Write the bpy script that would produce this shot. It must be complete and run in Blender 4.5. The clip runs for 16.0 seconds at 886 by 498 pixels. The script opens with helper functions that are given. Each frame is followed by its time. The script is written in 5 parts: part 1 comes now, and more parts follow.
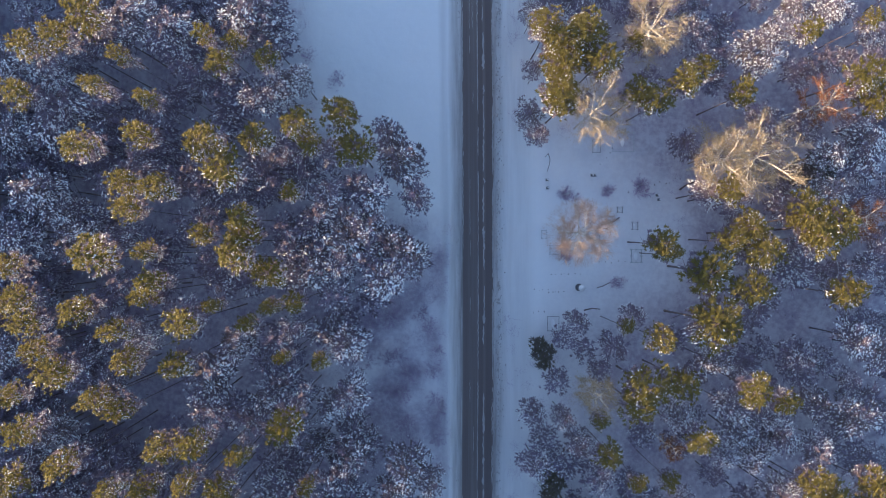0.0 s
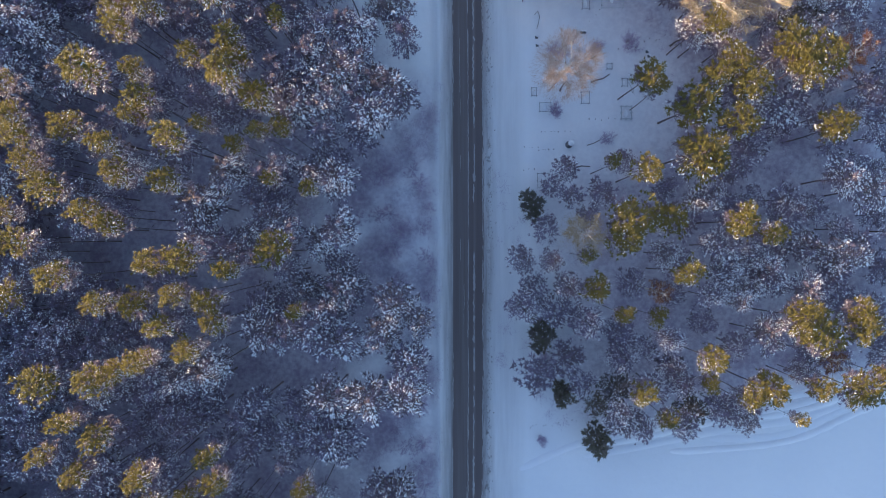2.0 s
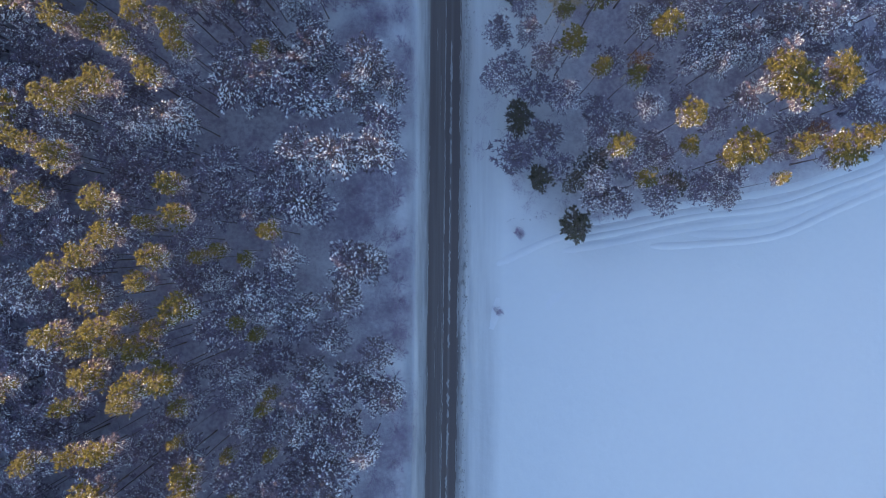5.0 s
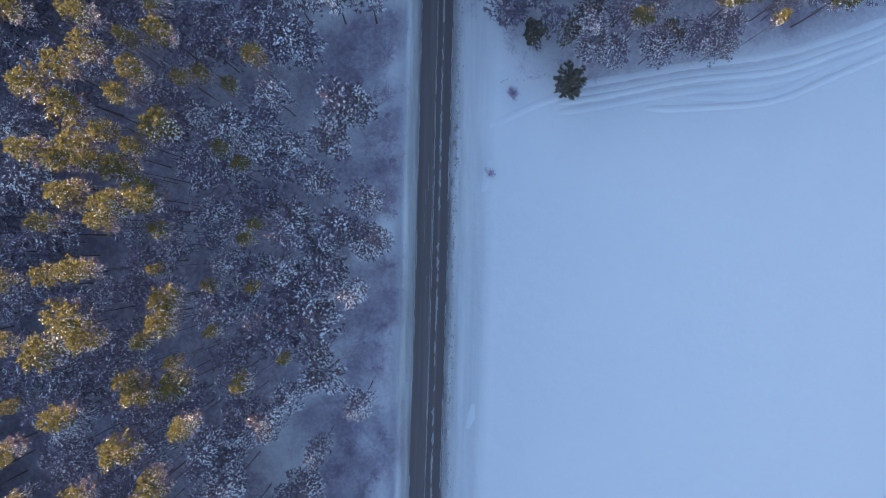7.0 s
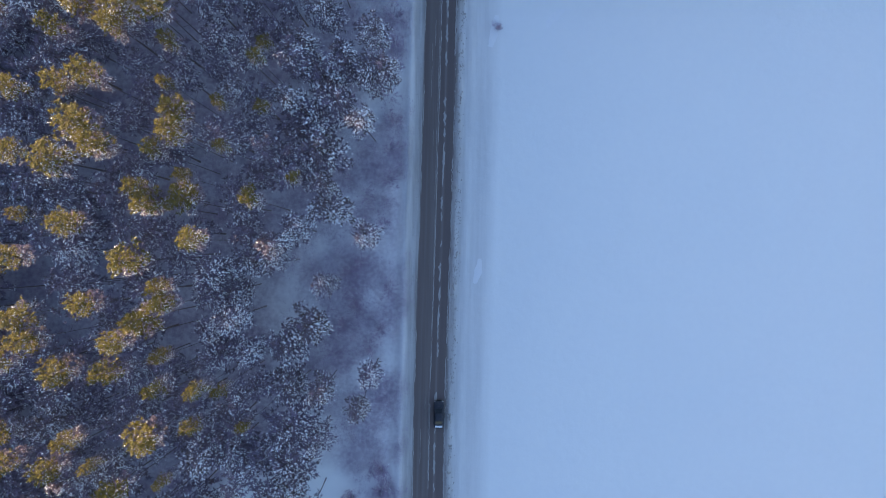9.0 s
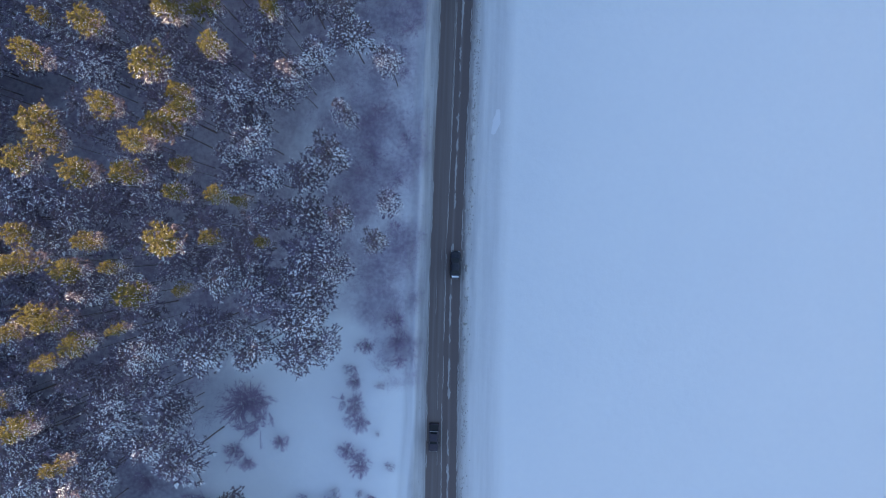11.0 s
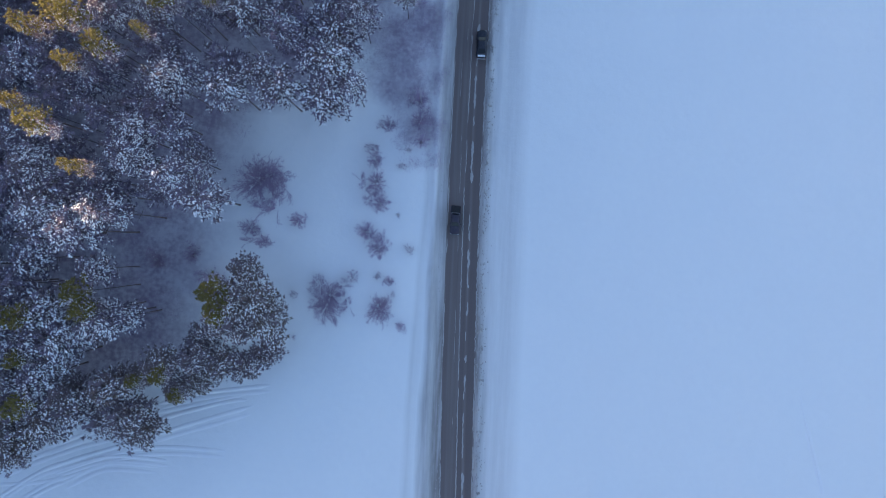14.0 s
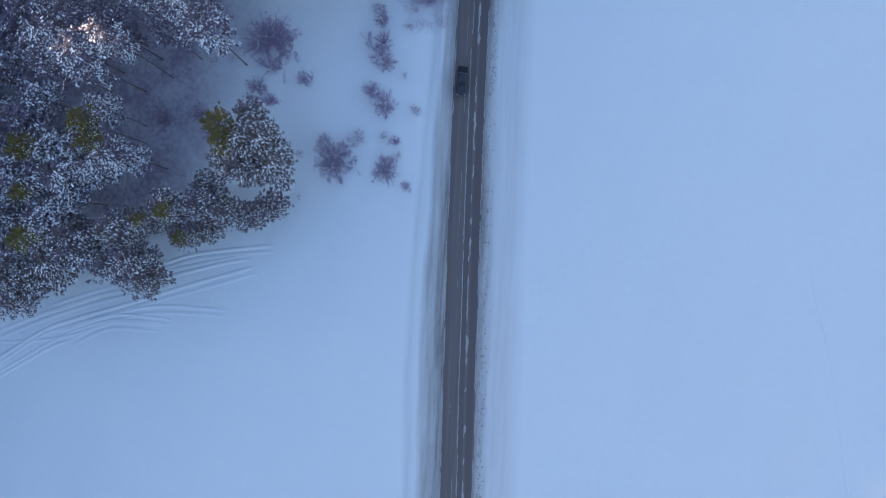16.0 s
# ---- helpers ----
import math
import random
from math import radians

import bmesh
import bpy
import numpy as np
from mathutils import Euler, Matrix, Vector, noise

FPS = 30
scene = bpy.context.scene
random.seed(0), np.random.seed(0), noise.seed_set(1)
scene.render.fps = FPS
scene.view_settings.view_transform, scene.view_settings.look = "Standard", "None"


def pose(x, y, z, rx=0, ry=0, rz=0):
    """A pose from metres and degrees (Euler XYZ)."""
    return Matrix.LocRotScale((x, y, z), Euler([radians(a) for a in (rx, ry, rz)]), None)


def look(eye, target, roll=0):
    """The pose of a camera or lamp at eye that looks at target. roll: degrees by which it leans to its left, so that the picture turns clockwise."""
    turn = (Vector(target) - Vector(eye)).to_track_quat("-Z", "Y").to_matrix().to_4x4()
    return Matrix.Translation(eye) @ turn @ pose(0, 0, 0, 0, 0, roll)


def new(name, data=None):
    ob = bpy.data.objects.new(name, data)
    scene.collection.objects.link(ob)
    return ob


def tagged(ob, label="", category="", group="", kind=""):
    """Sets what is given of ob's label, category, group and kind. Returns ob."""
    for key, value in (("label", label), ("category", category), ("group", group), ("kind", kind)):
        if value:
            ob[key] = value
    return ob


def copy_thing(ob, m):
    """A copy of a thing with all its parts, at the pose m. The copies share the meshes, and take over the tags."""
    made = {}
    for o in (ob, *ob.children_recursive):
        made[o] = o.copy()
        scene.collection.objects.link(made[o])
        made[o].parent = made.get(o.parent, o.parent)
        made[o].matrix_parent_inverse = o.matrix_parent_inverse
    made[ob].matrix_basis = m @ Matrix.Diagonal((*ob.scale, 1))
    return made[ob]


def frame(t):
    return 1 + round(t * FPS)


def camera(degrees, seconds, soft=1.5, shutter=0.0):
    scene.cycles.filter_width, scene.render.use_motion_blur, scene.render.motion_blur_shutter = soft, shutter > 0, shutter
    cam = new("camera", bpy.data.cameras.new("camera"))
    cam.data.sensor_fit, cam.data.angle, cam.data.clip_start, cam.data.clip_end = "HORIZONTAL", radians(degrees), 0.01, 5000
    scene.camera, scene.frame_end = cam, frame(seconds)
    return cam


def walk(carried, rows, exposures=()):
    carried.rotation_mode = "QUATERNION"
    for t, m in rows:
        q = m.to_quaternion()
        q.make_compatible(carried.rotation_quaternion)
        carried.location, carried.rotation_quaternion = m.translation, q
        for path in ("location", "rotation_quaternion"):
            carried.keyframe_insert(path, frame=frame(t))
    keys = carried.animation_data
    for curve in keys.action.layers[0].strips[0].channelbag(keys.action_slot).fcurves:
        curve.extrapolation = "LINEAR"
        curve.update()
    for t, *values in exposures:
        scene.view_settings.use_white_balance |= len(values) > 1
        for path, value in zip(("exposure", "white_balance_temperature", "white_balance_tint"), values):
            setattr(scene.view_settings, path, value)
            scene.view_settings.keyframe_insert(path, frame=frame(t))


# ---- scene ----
cam = camera(72.0, 16.0, soft=1.0)
# seconds, eye, turn about x, y and z: the camera flies over the road and looks straight down
FLIGHT = [
    (0, -0.00, 0.00, 97.60, -0.474, -0.444, -0.142),
    (0.5, 0.75, -5.30, 98.01, -0.571, -0.099, -0.315),
    (1, 1.60, -11.16, 98.28, -0.627, 0.197, -0.413),
    (1.5, 2.26, -16.69, 98.26, -0.589, 0.344, -0.441),
    (2, 2.78, -22.74, 98.16, -0.489, 0.330, -0.373),
    (2.5, 3.19, -28.52, 98.17, -0.309, 0.256, -0.278),
    (3, 3.62, -34.79, 97.91, -0.035, 0.150, -0.218),
    (3.5, 4.18, -40.70, 97.67, 0.283, 0.078, -0.224),
    (4, 4.75, -46.80, 97.40, 0.500, 0.036, -0.191),
    (4.2, 5.00, -49.02, 97.24, 0.496, 0.030, -0.150),
    (6.3, 7.32, -69.89, 94.33, -0.387, 0.120, 0.632),
    (6.5, 7.46, -72.01, 94.24, -0.414, 0.119, 0.702),
    (7, 7.61, -77.66, 94.21, -0.347, 0.079, 0.817),
    (7.5, 7.54, -83.18, 94.12, -0.203, 0.004, 0.835),
    (8, 7.32, -89.22, 94.10, -0.004, -0.064, 0.863),
    (8.5, 6.96, -94.95, 94.08, 0.164, -0.107, 0.841),
    (9, 6.57, -101.06, 94.11, 0.244, -0.109, 0.887),
    (9.2, 6.43, -103.37, 94.17, 0.232, -0.093, 0.932),
    (11.3, 4.63, -126.34, 93.47, -0.414, 0.285, 1.598),
    (11.5, 4.40, -128.63, 93.28, -0.409, 0.282, 1.680),
    (12, 3.70, -134.67, 93.01, -0.255, 0.182, 1.902),
    (12.5, 3.08, -140.36, 92.73, -0.048, 0.028, 2.132),
    (13, 2.47, -146.29, 92.20, 0.091, -0.108, 2.382),
    (13.5, 2.11, -151.63, 91.93, 0.181, -0.193, 2.640),
    (14, 1.93, -157.20, 91.73, 0.197, -0.199, 2.891),
    (14.5, 1.96, -162.30, 91.61, 0.219, -0.145, 3.085),
    (15, 2.19, -167.71, 91.34, 0.226, -0.014, 3.186),
    (15.5, 2.55, -172.73, 91.21, 0.276, 0.146, 3.266),
    (16, 3.02, -178.09, 91.32, 0.323, 0.305, 3.389),
]
walk(cam, [(t, pose(x, y, z, rx, ry, rz)) for t, x, y, z, rx, ry, rz in FLIGHT], exposures=[(0.0, 1.84, 6000, 21), (16.0, 1.84, 6000, 21)])

# ---- light: a clear winter day, the sun low in the west-north-west ----
SUN_UP, SUN_ROUND = 8.2, -73.0
world = bpy.data.worlds.new("winter_sky")
scene.world = world
world.use_nodes = True
sky = world.node_tree.nodes.new("ShaderNodeTexSky")
sky.sky_type, sky.sun_disc = "NISHITA", False
sky.sun_elevation, sky.sun_rotation = radians(SUN_UP), radians(SUN_ROUND)
sky.air_density, sky.dust_density, sky.ozone_density = 1.0, 0.6, 1.6
backing = world.node_tree.nodes["Background"]
backing.inputs["Strength"].default_value = 0.115
world.node_tree.links.new(sky.outputs["Color"], backing.inputs["Color"])

sun_data = bpy.data.lights.new("low_sun", "SUN")
sun_data.energy, sun_data.angle, sun_data.color = 5.4, radians(0.6), (1.0, 0.76, 0.41)
sun = new("low_sun", sun_data)
sun_from = Vector((math.sin(radians(SUN_ROUND)) * math.cos(radians(SUN_UP)), math.cos(radians(SUN_ROUND)) * math.cos(radians(SUN_UP)), math.sin(radians(SUN_UP))))
sun.matrix_world = look(sun_from * 300, (0, 0, 0))


# ---- materials ----
class Nodes:
    """A material and short ways to put nodes into it."""

    def __init__(self, name, roughness=0.7):
        self.mat = bpy.data.materials.new(name)
        self.mat.use_nodes = True
        self.tree = self.mat.node_tree
        self.shader = self.tree.nodes["Principled BSDF"]
        self.shader.inputs["Roughness"].default_value = roughness
        self.shader.inputs["Specular IOR Level"].default_value = 0.3

    def add(self, kind, **values):
        n = self.tree.nodes.new(kind)
        for key, value in values.items():
            n.inputs[key.replace("_", " ")].default_value = value
        return n

    def link(self, a, b):
        self.tree.links.new(a, b)

    def coords(self, scale=(1, 1, 1), space="Object"):
        c, m = self.add("ShaderNodeTexCoord"), self.add("ShaderNodeMapping")
        m.inputs["Scale"].default_value = scale
        self.link(c.outputs[space], m.inputs["Vector"])
        return m.outputs["Vector"]

    def noise(self, scale, detail=3.0, stretch=(1, 1, 1), rough=0.55):
        n = self.add("ShaderNodeTexNoise", Scale=scale, Detail=detail, Roughness=rough)
        self.link(self.coords(stretch), n.inputs["Vector"])
        return n.outputs["Fac"]

    def ramp(self, fac, *stops):
        r = self.add("ShaderNodeValToRGB")
        while len(r.color_ramp.elements) < len(stops):
            r.color_ramp.elements.new(0.5)
        for e, (at, c) in zip(r.color_ramp.elements, stops):
            e.position, e.color = at, (*(c if isinstance(c, tuple) else (c, c, c)), 1)
        self.link(fac, r.inputs["Fac"])
        return r.outputs["Color"]

    def mix(self, fac, a, b, how="MIX"):
        m = self.tree.nodes.new("ShaderNodeMix")
        m.data_type, m.blend_type = "RGBA", how
        for value, socket in ((fac, m.inputs[0]), (a, m.inputs[6]), (b, m.inputs[7])):
            if isinstance(value, (int, float)):
                socket.default_value = value
            elif isinstance(value, tuple):
                socket.default_value = (*value, 1)
            else:
                self.link(value, socket)
        return m.outputs[2]

    def math(self, how, a, b=0.0):
        m = self.tree.nodes.new("ShaderNodeMath")
        m.operation = how
        for value, socket in ((a, m.inputs[0]), (b, m.inputs[1])):
            if isinstance(value, (int, float)):
                socket.default_value = value
            else:
                self.link(value, socket)
        return m.outputs[0]

    def colour(self, socket):
        self.link(socket, self.shader.inputs["Base Color"])
        return self

    def bump(self, height, strength=0.4, distance=0.05):
        b = self.add("ShaderNodeBump", Strength=strength, Distance=distance)
        self.link(height, b.inputs["Height"])
        self.link(b.outputs["Normal"], self.shader.inputs["Normal"])
        return self

    def random(self):
        return self.add("ShaderNodeObjectInfo").outputs["Random"]


def snow_ground():
    """Snow with drifts and crust; ploughed grit and road dirt lie on it along the road."""
    n = Nodes("snow_ground", 0.62)
    a = n.tree.nodes.new("ShaderNodeAttribute")
    a.attribute_name = "lateral"
    u = n.math("ADD", a.outputs["Fac"], n.math("MULTIPLY", n.math("SUBTRACT", n.noise(0.35, 4, (1, 0.12, 1)), 0.5), 1.6))
    clean = n.mix(n.noise(0.06, 4), (0.82, 0.838, 0.852), (0.868, 0.87, 0.868))
    clean = n.mix(n.ramp(n.noise(0.9, 5), (0.35, 0.0), (0.7, 0.25)), clean, (0.79, 0.806, 0.828))
    fac = n.math("DIVIDE", n.math("ADD", u, 12.0), 24.0)
    dirt = n.ramp(fac, (0.24, 0.0), (0.27, 0.22), (0.305, 0.08), (0.335, 0.62), (0.38, 0.78), (0.40, 1.0), (0.60, 1.0), (0.625, 0.72), (0.66, 0.48), (0.69, 0.28), (0.80, 0.22), (0.90, 0.0))
    streak = n.ramp(n.noise(1.6, 5, (1, 0.06, 1)), (0.3, 0.62), (0.65, 1.0))
    grit = n.mix(n.noise(2.2, 6, (1, 0.25, 1)), (0.17, 0.15, 0.145), (0.32, 0.292, 0.28))
    # deep shade of the woods put into the snow's colour, speckled with needles, bark and twigs
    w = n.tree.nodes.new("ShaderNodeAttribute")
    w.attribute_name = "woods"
    shade_and_litter = n.math("MULTIPLY", w.outputs["Fac"], n.ramp(n.math("ADD", n.math("MULTIPLY", n.noise(1.6, 6), 0.5), n.math("MULTIPLY", n.noise(0.2, 3), 0.5)), (0.40, 0.46), (0.62, 0.80)))
    clean = n.mix(shade_and_litter, clean, n.mix(n.noise(5.0, 5), (0.155, 0.092, 0.165), (0.255, 0.175, 0.30)))
    n.colour(n.mix(n.math("MULTIPLY", dirt, streak), clean, grit))
    n.bump(n.math("ADD", n.noise(0.8, 5), n.math("MULTIPLY", n.noise(7.0, 4), 0.25)), 0.5, 0.12)
    return n.mat


def snow_load(name="snow_load", tone=(0.80, 0.82, 0.86)):
    n = Nodes(name, 0.55)
    n.colour(n.mix(n.noise(1.2, 3), tone, (0.88, 0.88, 0.88)))
    n.bump(n.noise(9.0, 3), 0.3, 0.03)
    return n.mat


def needles(name, dark, light, frost_haze=0.0):
    """Pine needles, of a tone of its own on each tree, with hoarfrost and a painted haze tint on some of the sprays."""
    n = Nodes(name, 0.6)
    base = n.mix(n.noise(1.3, 4), dark, light)
    base = n.mix(n.math("MULTIPLY", n.random(), 0.4), base, n.mix(n.noise(0.7, 2), (0.16, 0.125, 0.02), (0.23, 0.17, 0.028)))
    if frost_haze:
        rime_haze = n.ramp(n.math("ADD", n.math("MULTIPLY", n.noise(6.0, 4), 0.6), n.math("MULTIPLY", n.noise(0.5, 2), 0.4)), (0.38, 0.0), (0.62, frost_haze))
        base = n.mix(rime_haze, base, (0.40, 0.34, 0.50))
    n.colour(base)
    thin = n.tree.nodes.new("ShaderNodeBsdfTranslucent")
    n.link(base, thin.inputs["Color"])
    both = n.add("ShaderNodeMixShader", Fac=0.4)
    n.link(n.shader.outputs[0], both.inputs[1])
    n.link(thin.outputs[0], both.inputs[2])
    n.link(both.outputs[0], n.tree.nodes["Material Output"].inputs["Surface"])
    return n.mat


def bark(name, low, high, scale=4.0):
    n = Nodes(name, 0.85)
    n.colour(n.mix(n.noise(scale, 5, (1, 1, 0.25)), low, high))
    n.bump(n.noise(scale * 3, 4, (1, 1, 0.2)), 0.6, 0.04)
    return n.mat


def birch_bark():
    n = Nodes("birch_bark", 0.7)
    marks = n.ramp(n.noise(3.0, 5, (1, 1, 2.5)), (0.40, 0.0), (0.46, 1.0))
    n.colour(n.mix(marks, (0.10, 0.085, 0.075), (0.66, 0.60, 0.53)))
    return n.mat


def twigs(name, low, high):
    n = Nodes(name, 0.75)
    n.colour(n.mix(n.random(), n.mix(n.noise(2.0, 3), low, high), high))
    return n.mat


def asphalt():
    """Worn winter asphalt: dark wheel tracks, paler salt and frozen slush between."""
    n = Nodes("asphalt", 0.55)
    a = n.tree.nodes.new("ShaderNodeAttribute")
    a.attribute_name = "lateral"
    fac = n.math("DIVIDE", n.math("ADD", n.math("ADD", a.outputs["Fac"], n.math("MULTIPLY", n.math("SUBTRACT", n.noise(0.5, 4, (1, 0.1, 1)), 0.5), 0.35)), 2.65), 5.3)
    pale = n.ramp(fac, (0.03, 1.0), (0.07, 0.25), (0.15, 0.30), (0.21, 0.60), (0.27, 0.35), (0.36, 0.65), (0.45, 0.50), (0.485, 0.9), (0.52, 0.1), (0.62, 0.05), (0.68, 0.8), (0.75, 0.0), (0.91, 0.1), (0.965, 1.0))
    streak = n.ramp(n.noise(1.1, 6, (1.5, 0.035, 1), 0.65), (0.32, 0.15), (0.72, 1.0))
    grain = n.mix(n.noise(14.0, 4), (0.118, 0.094, 0.092), (0.175, 0.141, 0.136))
    n.colour(n.mix(n.math("MULTIPLY", n.math("MULTIPLY", pale, streak), 0.7), grain, (0.32, 0.29, 0.27)))
    n.bump(n.noise(30.0, 3), 0.3, 0.01)
    return n.mat


def plain(name, tone, roughness=0.5, metal=0.0, spread=0.15, scale=5.0):
    n = Nodes(name, roughness)
    n.shader.inputs["Metallic"].default_value = metal
    n.colour(n.mix(n.noise(scale, 4), tuple(v * (1 - spread) for v in tone), tuple(min(1.0, v * (1 + spread)) for v in tone)))
    return n.mat


def slush():
    n = Nodes("packed_snow", 0.6)
    n.colour(n.mix(n.noise(1.8, 5, (1, 0.3, 1)), (0.27, 0.26, 0.255), (0.50, 0.485, 0.475)))
    n.bump(n.noise(6.0, 4), 0.5, 0.03)
    return n.mat


M_GROUND, M_SNOW = snow_ground(), snow_load()
# olive-gold of sunlit crowns put into this needle colour
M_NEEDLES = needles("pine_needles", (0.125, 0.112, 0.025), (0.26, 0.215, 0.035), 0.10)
# blue-purple of shade and haze put into this colour, besides frost
M_SHADE_FROST = needles("shade_tinted_frosted_needles", (0.135, 0.108, 0.128), (0.22, 0.172, 0.19), 0.75)
M_BROWN = needles("brownish_pine_needles", (0.145, 0.115, 0.11), (0.235, 0.185, 0.16), 0.6)
M_DARK = needles("dark_pine_needles", (0.055, 0.056, 0.040), (0.10, 0.090, 0.055), 0.4)
M_YOUNG = needles("young_pine_needles", (0.085, 0.092, 0.055), (0.13, 0.13, 0.07), 0.35)
M_BARK = bark("pine_bark", (0.11, 0.085, 0.09), (0.20, 0.155, 0.15))
M_BIRCH, M_TWIG = birch_bark(), twigs("birch_twigs", (0.37, 0.295, 0.19), (0.52, 0.42, 0.28))
M_RUST = twigs("rusty_twigs", (0.24, 0.10, 0.055), (0.34, 0.15, 0.08))
M_SHRUB = twigs("shrub_twigs", (0.31, 0.24, 0.33), (0.42, 0.335, 0.46))
M_ASPHALT, M_SLUSH = asphalt(), slush()
M_IRON = plain("painted_iron", (0.13, 0.14, 0.16), 0.5, 0.3)
M_PALE_IRON = plain("pale_painted_iron", (0.45, 0.48, 0.50), 0.5)
M_STONE = plain("grey_stone", (0.16, 0.16, 0.17), 0.7)


# ---- mesh tools ----
class Soup:
    """Vertices and faces that are gathered into one mesh."""

    def __init__(self):
        self.v, self.f = [], []

    def face(self, *points):
        k = len(self.v)
        self.v += [tuple(p) for p in points]
        self.f.append(tuple(range(k, k + len(points))))

    def tube(self, path, radii, sides=6):
        """A tapered, bent limb."""
        k, rings = len(self.v), len(path)
        for n, (p, r) in enumerate(zip(path, radii)):
            ahead = (Vector(path[min(n + 1, rings - 1)]) - Vector(path[max(n - 1, 0)])).normalized()
            side = ahead.cross(Vector((0.31, 0.87, 0.38))).normalized()
            up = ahead.cross(side)
            for s in range(sides):
                a = 2 * math.pi * s / sides
                self.v.append(tuple(Vector(p) + (side * math.cos(a) + up * math.sin(a)) * r))
        for n in range(rings - 1):
            for s in range(sides):
                a, b = k + n * sides + s, k + n * sides + (s + 1) % sides
                self.f.append((a, b, b + sides, a + sides))
        self.f.append(tuple(range(k + (rings - 1) * sides, k + rings * sides)))

    def blade(self, a, b, width, side):
        """A thin twig or needle spray: three faces, keeled, from a to b."""
        a, b, side = Vector(a), Vector(b), Vector(side).normalized() * width
        k = len(self.v)
        lift = side.cross(b - a).normalized() * width * 0.6
        self.v += [tuple(a - side * 0.5), tuple(a + side * 0.5), tuple(a + lift), tuple(b)]
        self.f += [(k, k + 2, k + 3), (k + 2, k + 1, k + 3)]

    def lump(self, c, rx, ry, h, rng, turn=0.0):
        """A small pad of snow: an uneven, low roof with a drooping ridge."""
        k = len(self.v)
        ct, st = math.cos(turn), math.sin(turn)
        for x, y, z in ((-rx, 0, 0.1), (rx, 0, -rng.uniform(0.2, 1.6)), (rng.uniform(-0.4, 0.4) * rx, -ry, -0.9), (rng.uniform(-0.4, 0.4) * rx, ry, -0.9)):
            m = rng.uniform(0.75, 1.25)
            self.v.append((c[0] + (x * ct - y * st) * m, c[1] + (x * st + y * ct) * m, c[2] + z * h))
        self.f += [(k, k + 2, k + 1), (k, k + 1, k + 3)]

    def pad(self, c, rx, ry, h, rng):
        """A closed low mound."""
        k = len(self.v)
        for ring, (w, z) in enumerate(((1.0, -0.3), (0.75, 0.6))):
            for s in range(8):
                a = s * math.pi / 4
                m = w * rng.uniform(0.88, 1.1)
                self.v.append((c[0] + math.cos(a) * rx * m, c[1] + math.sin(a) * ry * m, c[2] + z * h))
        self.v.append((c[0], c[1], c[2] + h))
        for s in range(8):
            t = (s + 1) % 8
            self.f += [(k + s, k + t, k + 8 + t, k + 8 + s), (k + 8 + s, k + 8 + t, k + 16)]

    def clod(self, c, r, rng):
        """A broken lump with four uneven sides."""
        k = len(self.v)
        for s in range(4):
            a, m = s * math.pi / 2 + rng.uniform(-0.5, 0.5), r * rng.uniform(0.6, 1.4)
            self.v.append((c[0] + math.cos(a) * m * 0.8, c[1] + math.sin(a) * m * 1.2, c[2] - 0.3 * r))
        self.v.append((c[0] + rng.uniform(-0.3, 0.3) * r, c[1] + rng.uniform(-0.3, 0.3) * r, c[2] + r * 0.6))
        self.f += [(k + s, k + (s + 1) % 4, k + 4) for s in range(4)]

    def box(self, lo, hi):
        k = len(self.v)
        self.v += [(x, y, z) for x in (lo[0], hi[0]) for y in (lo[1], hi[1]) for z in (lo[2], hi[2])]
        self.f += [tuple(k + i for i in q) for q in ((0, 1, 3, 2), (4, 6, 7, 5), (0, 4, 5, 1), (2, 3, 7, 6), (0, 2, 6, 4), (1, 5, 7, 3))]

    def mesh(self, name, material, smooth=False):
        me = bpy.data.meshes.new(name)
        me.from_pydata(self.v, [], self.f)
        me.materials.append(material)
        if smooth:
            me.polygons.foreach_set("use_smooth", [True] * len(me.polygons))
        me.update()
        return me


def part(name, mesh, parent=None, label=""):
    ob = new(name, mesh)
    ob.parent = parent
    return tagged(ob, label)


def lay(mesh, name, values):
    """A number for each vertex, which a material reads."""
    mesh.attributes.new(name, "FLOAT", "POINT").data.foreach_set("value", np.asarray(values, np.float32))


# ---- the ground: one sheet of snow, with the road's banks ----
ROAD_Y = [-2600, -240, -215, -200, -170, -145, -125, -100, -60, -20, 20, 60, 2600]
ROAD_X = [80, 7.4, 6.7, 6.15, 5.4, 4.95, 5.0, 5.5, 6.0, 6.35, 6.4, 6.1, -30]


def road_x(y):
    """The road's middle line, eased between its stations."""
    near = np.linspace(-9, 9, 7)
    return sum(np.interp(np.asarray(y, float) + d, ROAD_Y, ROAD_X) for d in near) / len(near)


def ripple(x, y, seed, *waves):
    """Gentle uneven swells, from a few crossing waves."""
    rng = np.random.default_rng(seed)
    z = 0
    for length, height in waves:
        for _ in range(5):
            a, p = rng.uniform(0, 2 * np.pi, 2)
            k = 2 * np.pi / (length * rng.uniform(0.7, 1.4))
            z = z + height * np.sin(k * (x * np.cos(a) + y * np.sin(a)) + p) / 2.2
    return z


def bell(u, at, wide):
    return np.exp(-(((u - at) / wide) ** 2))


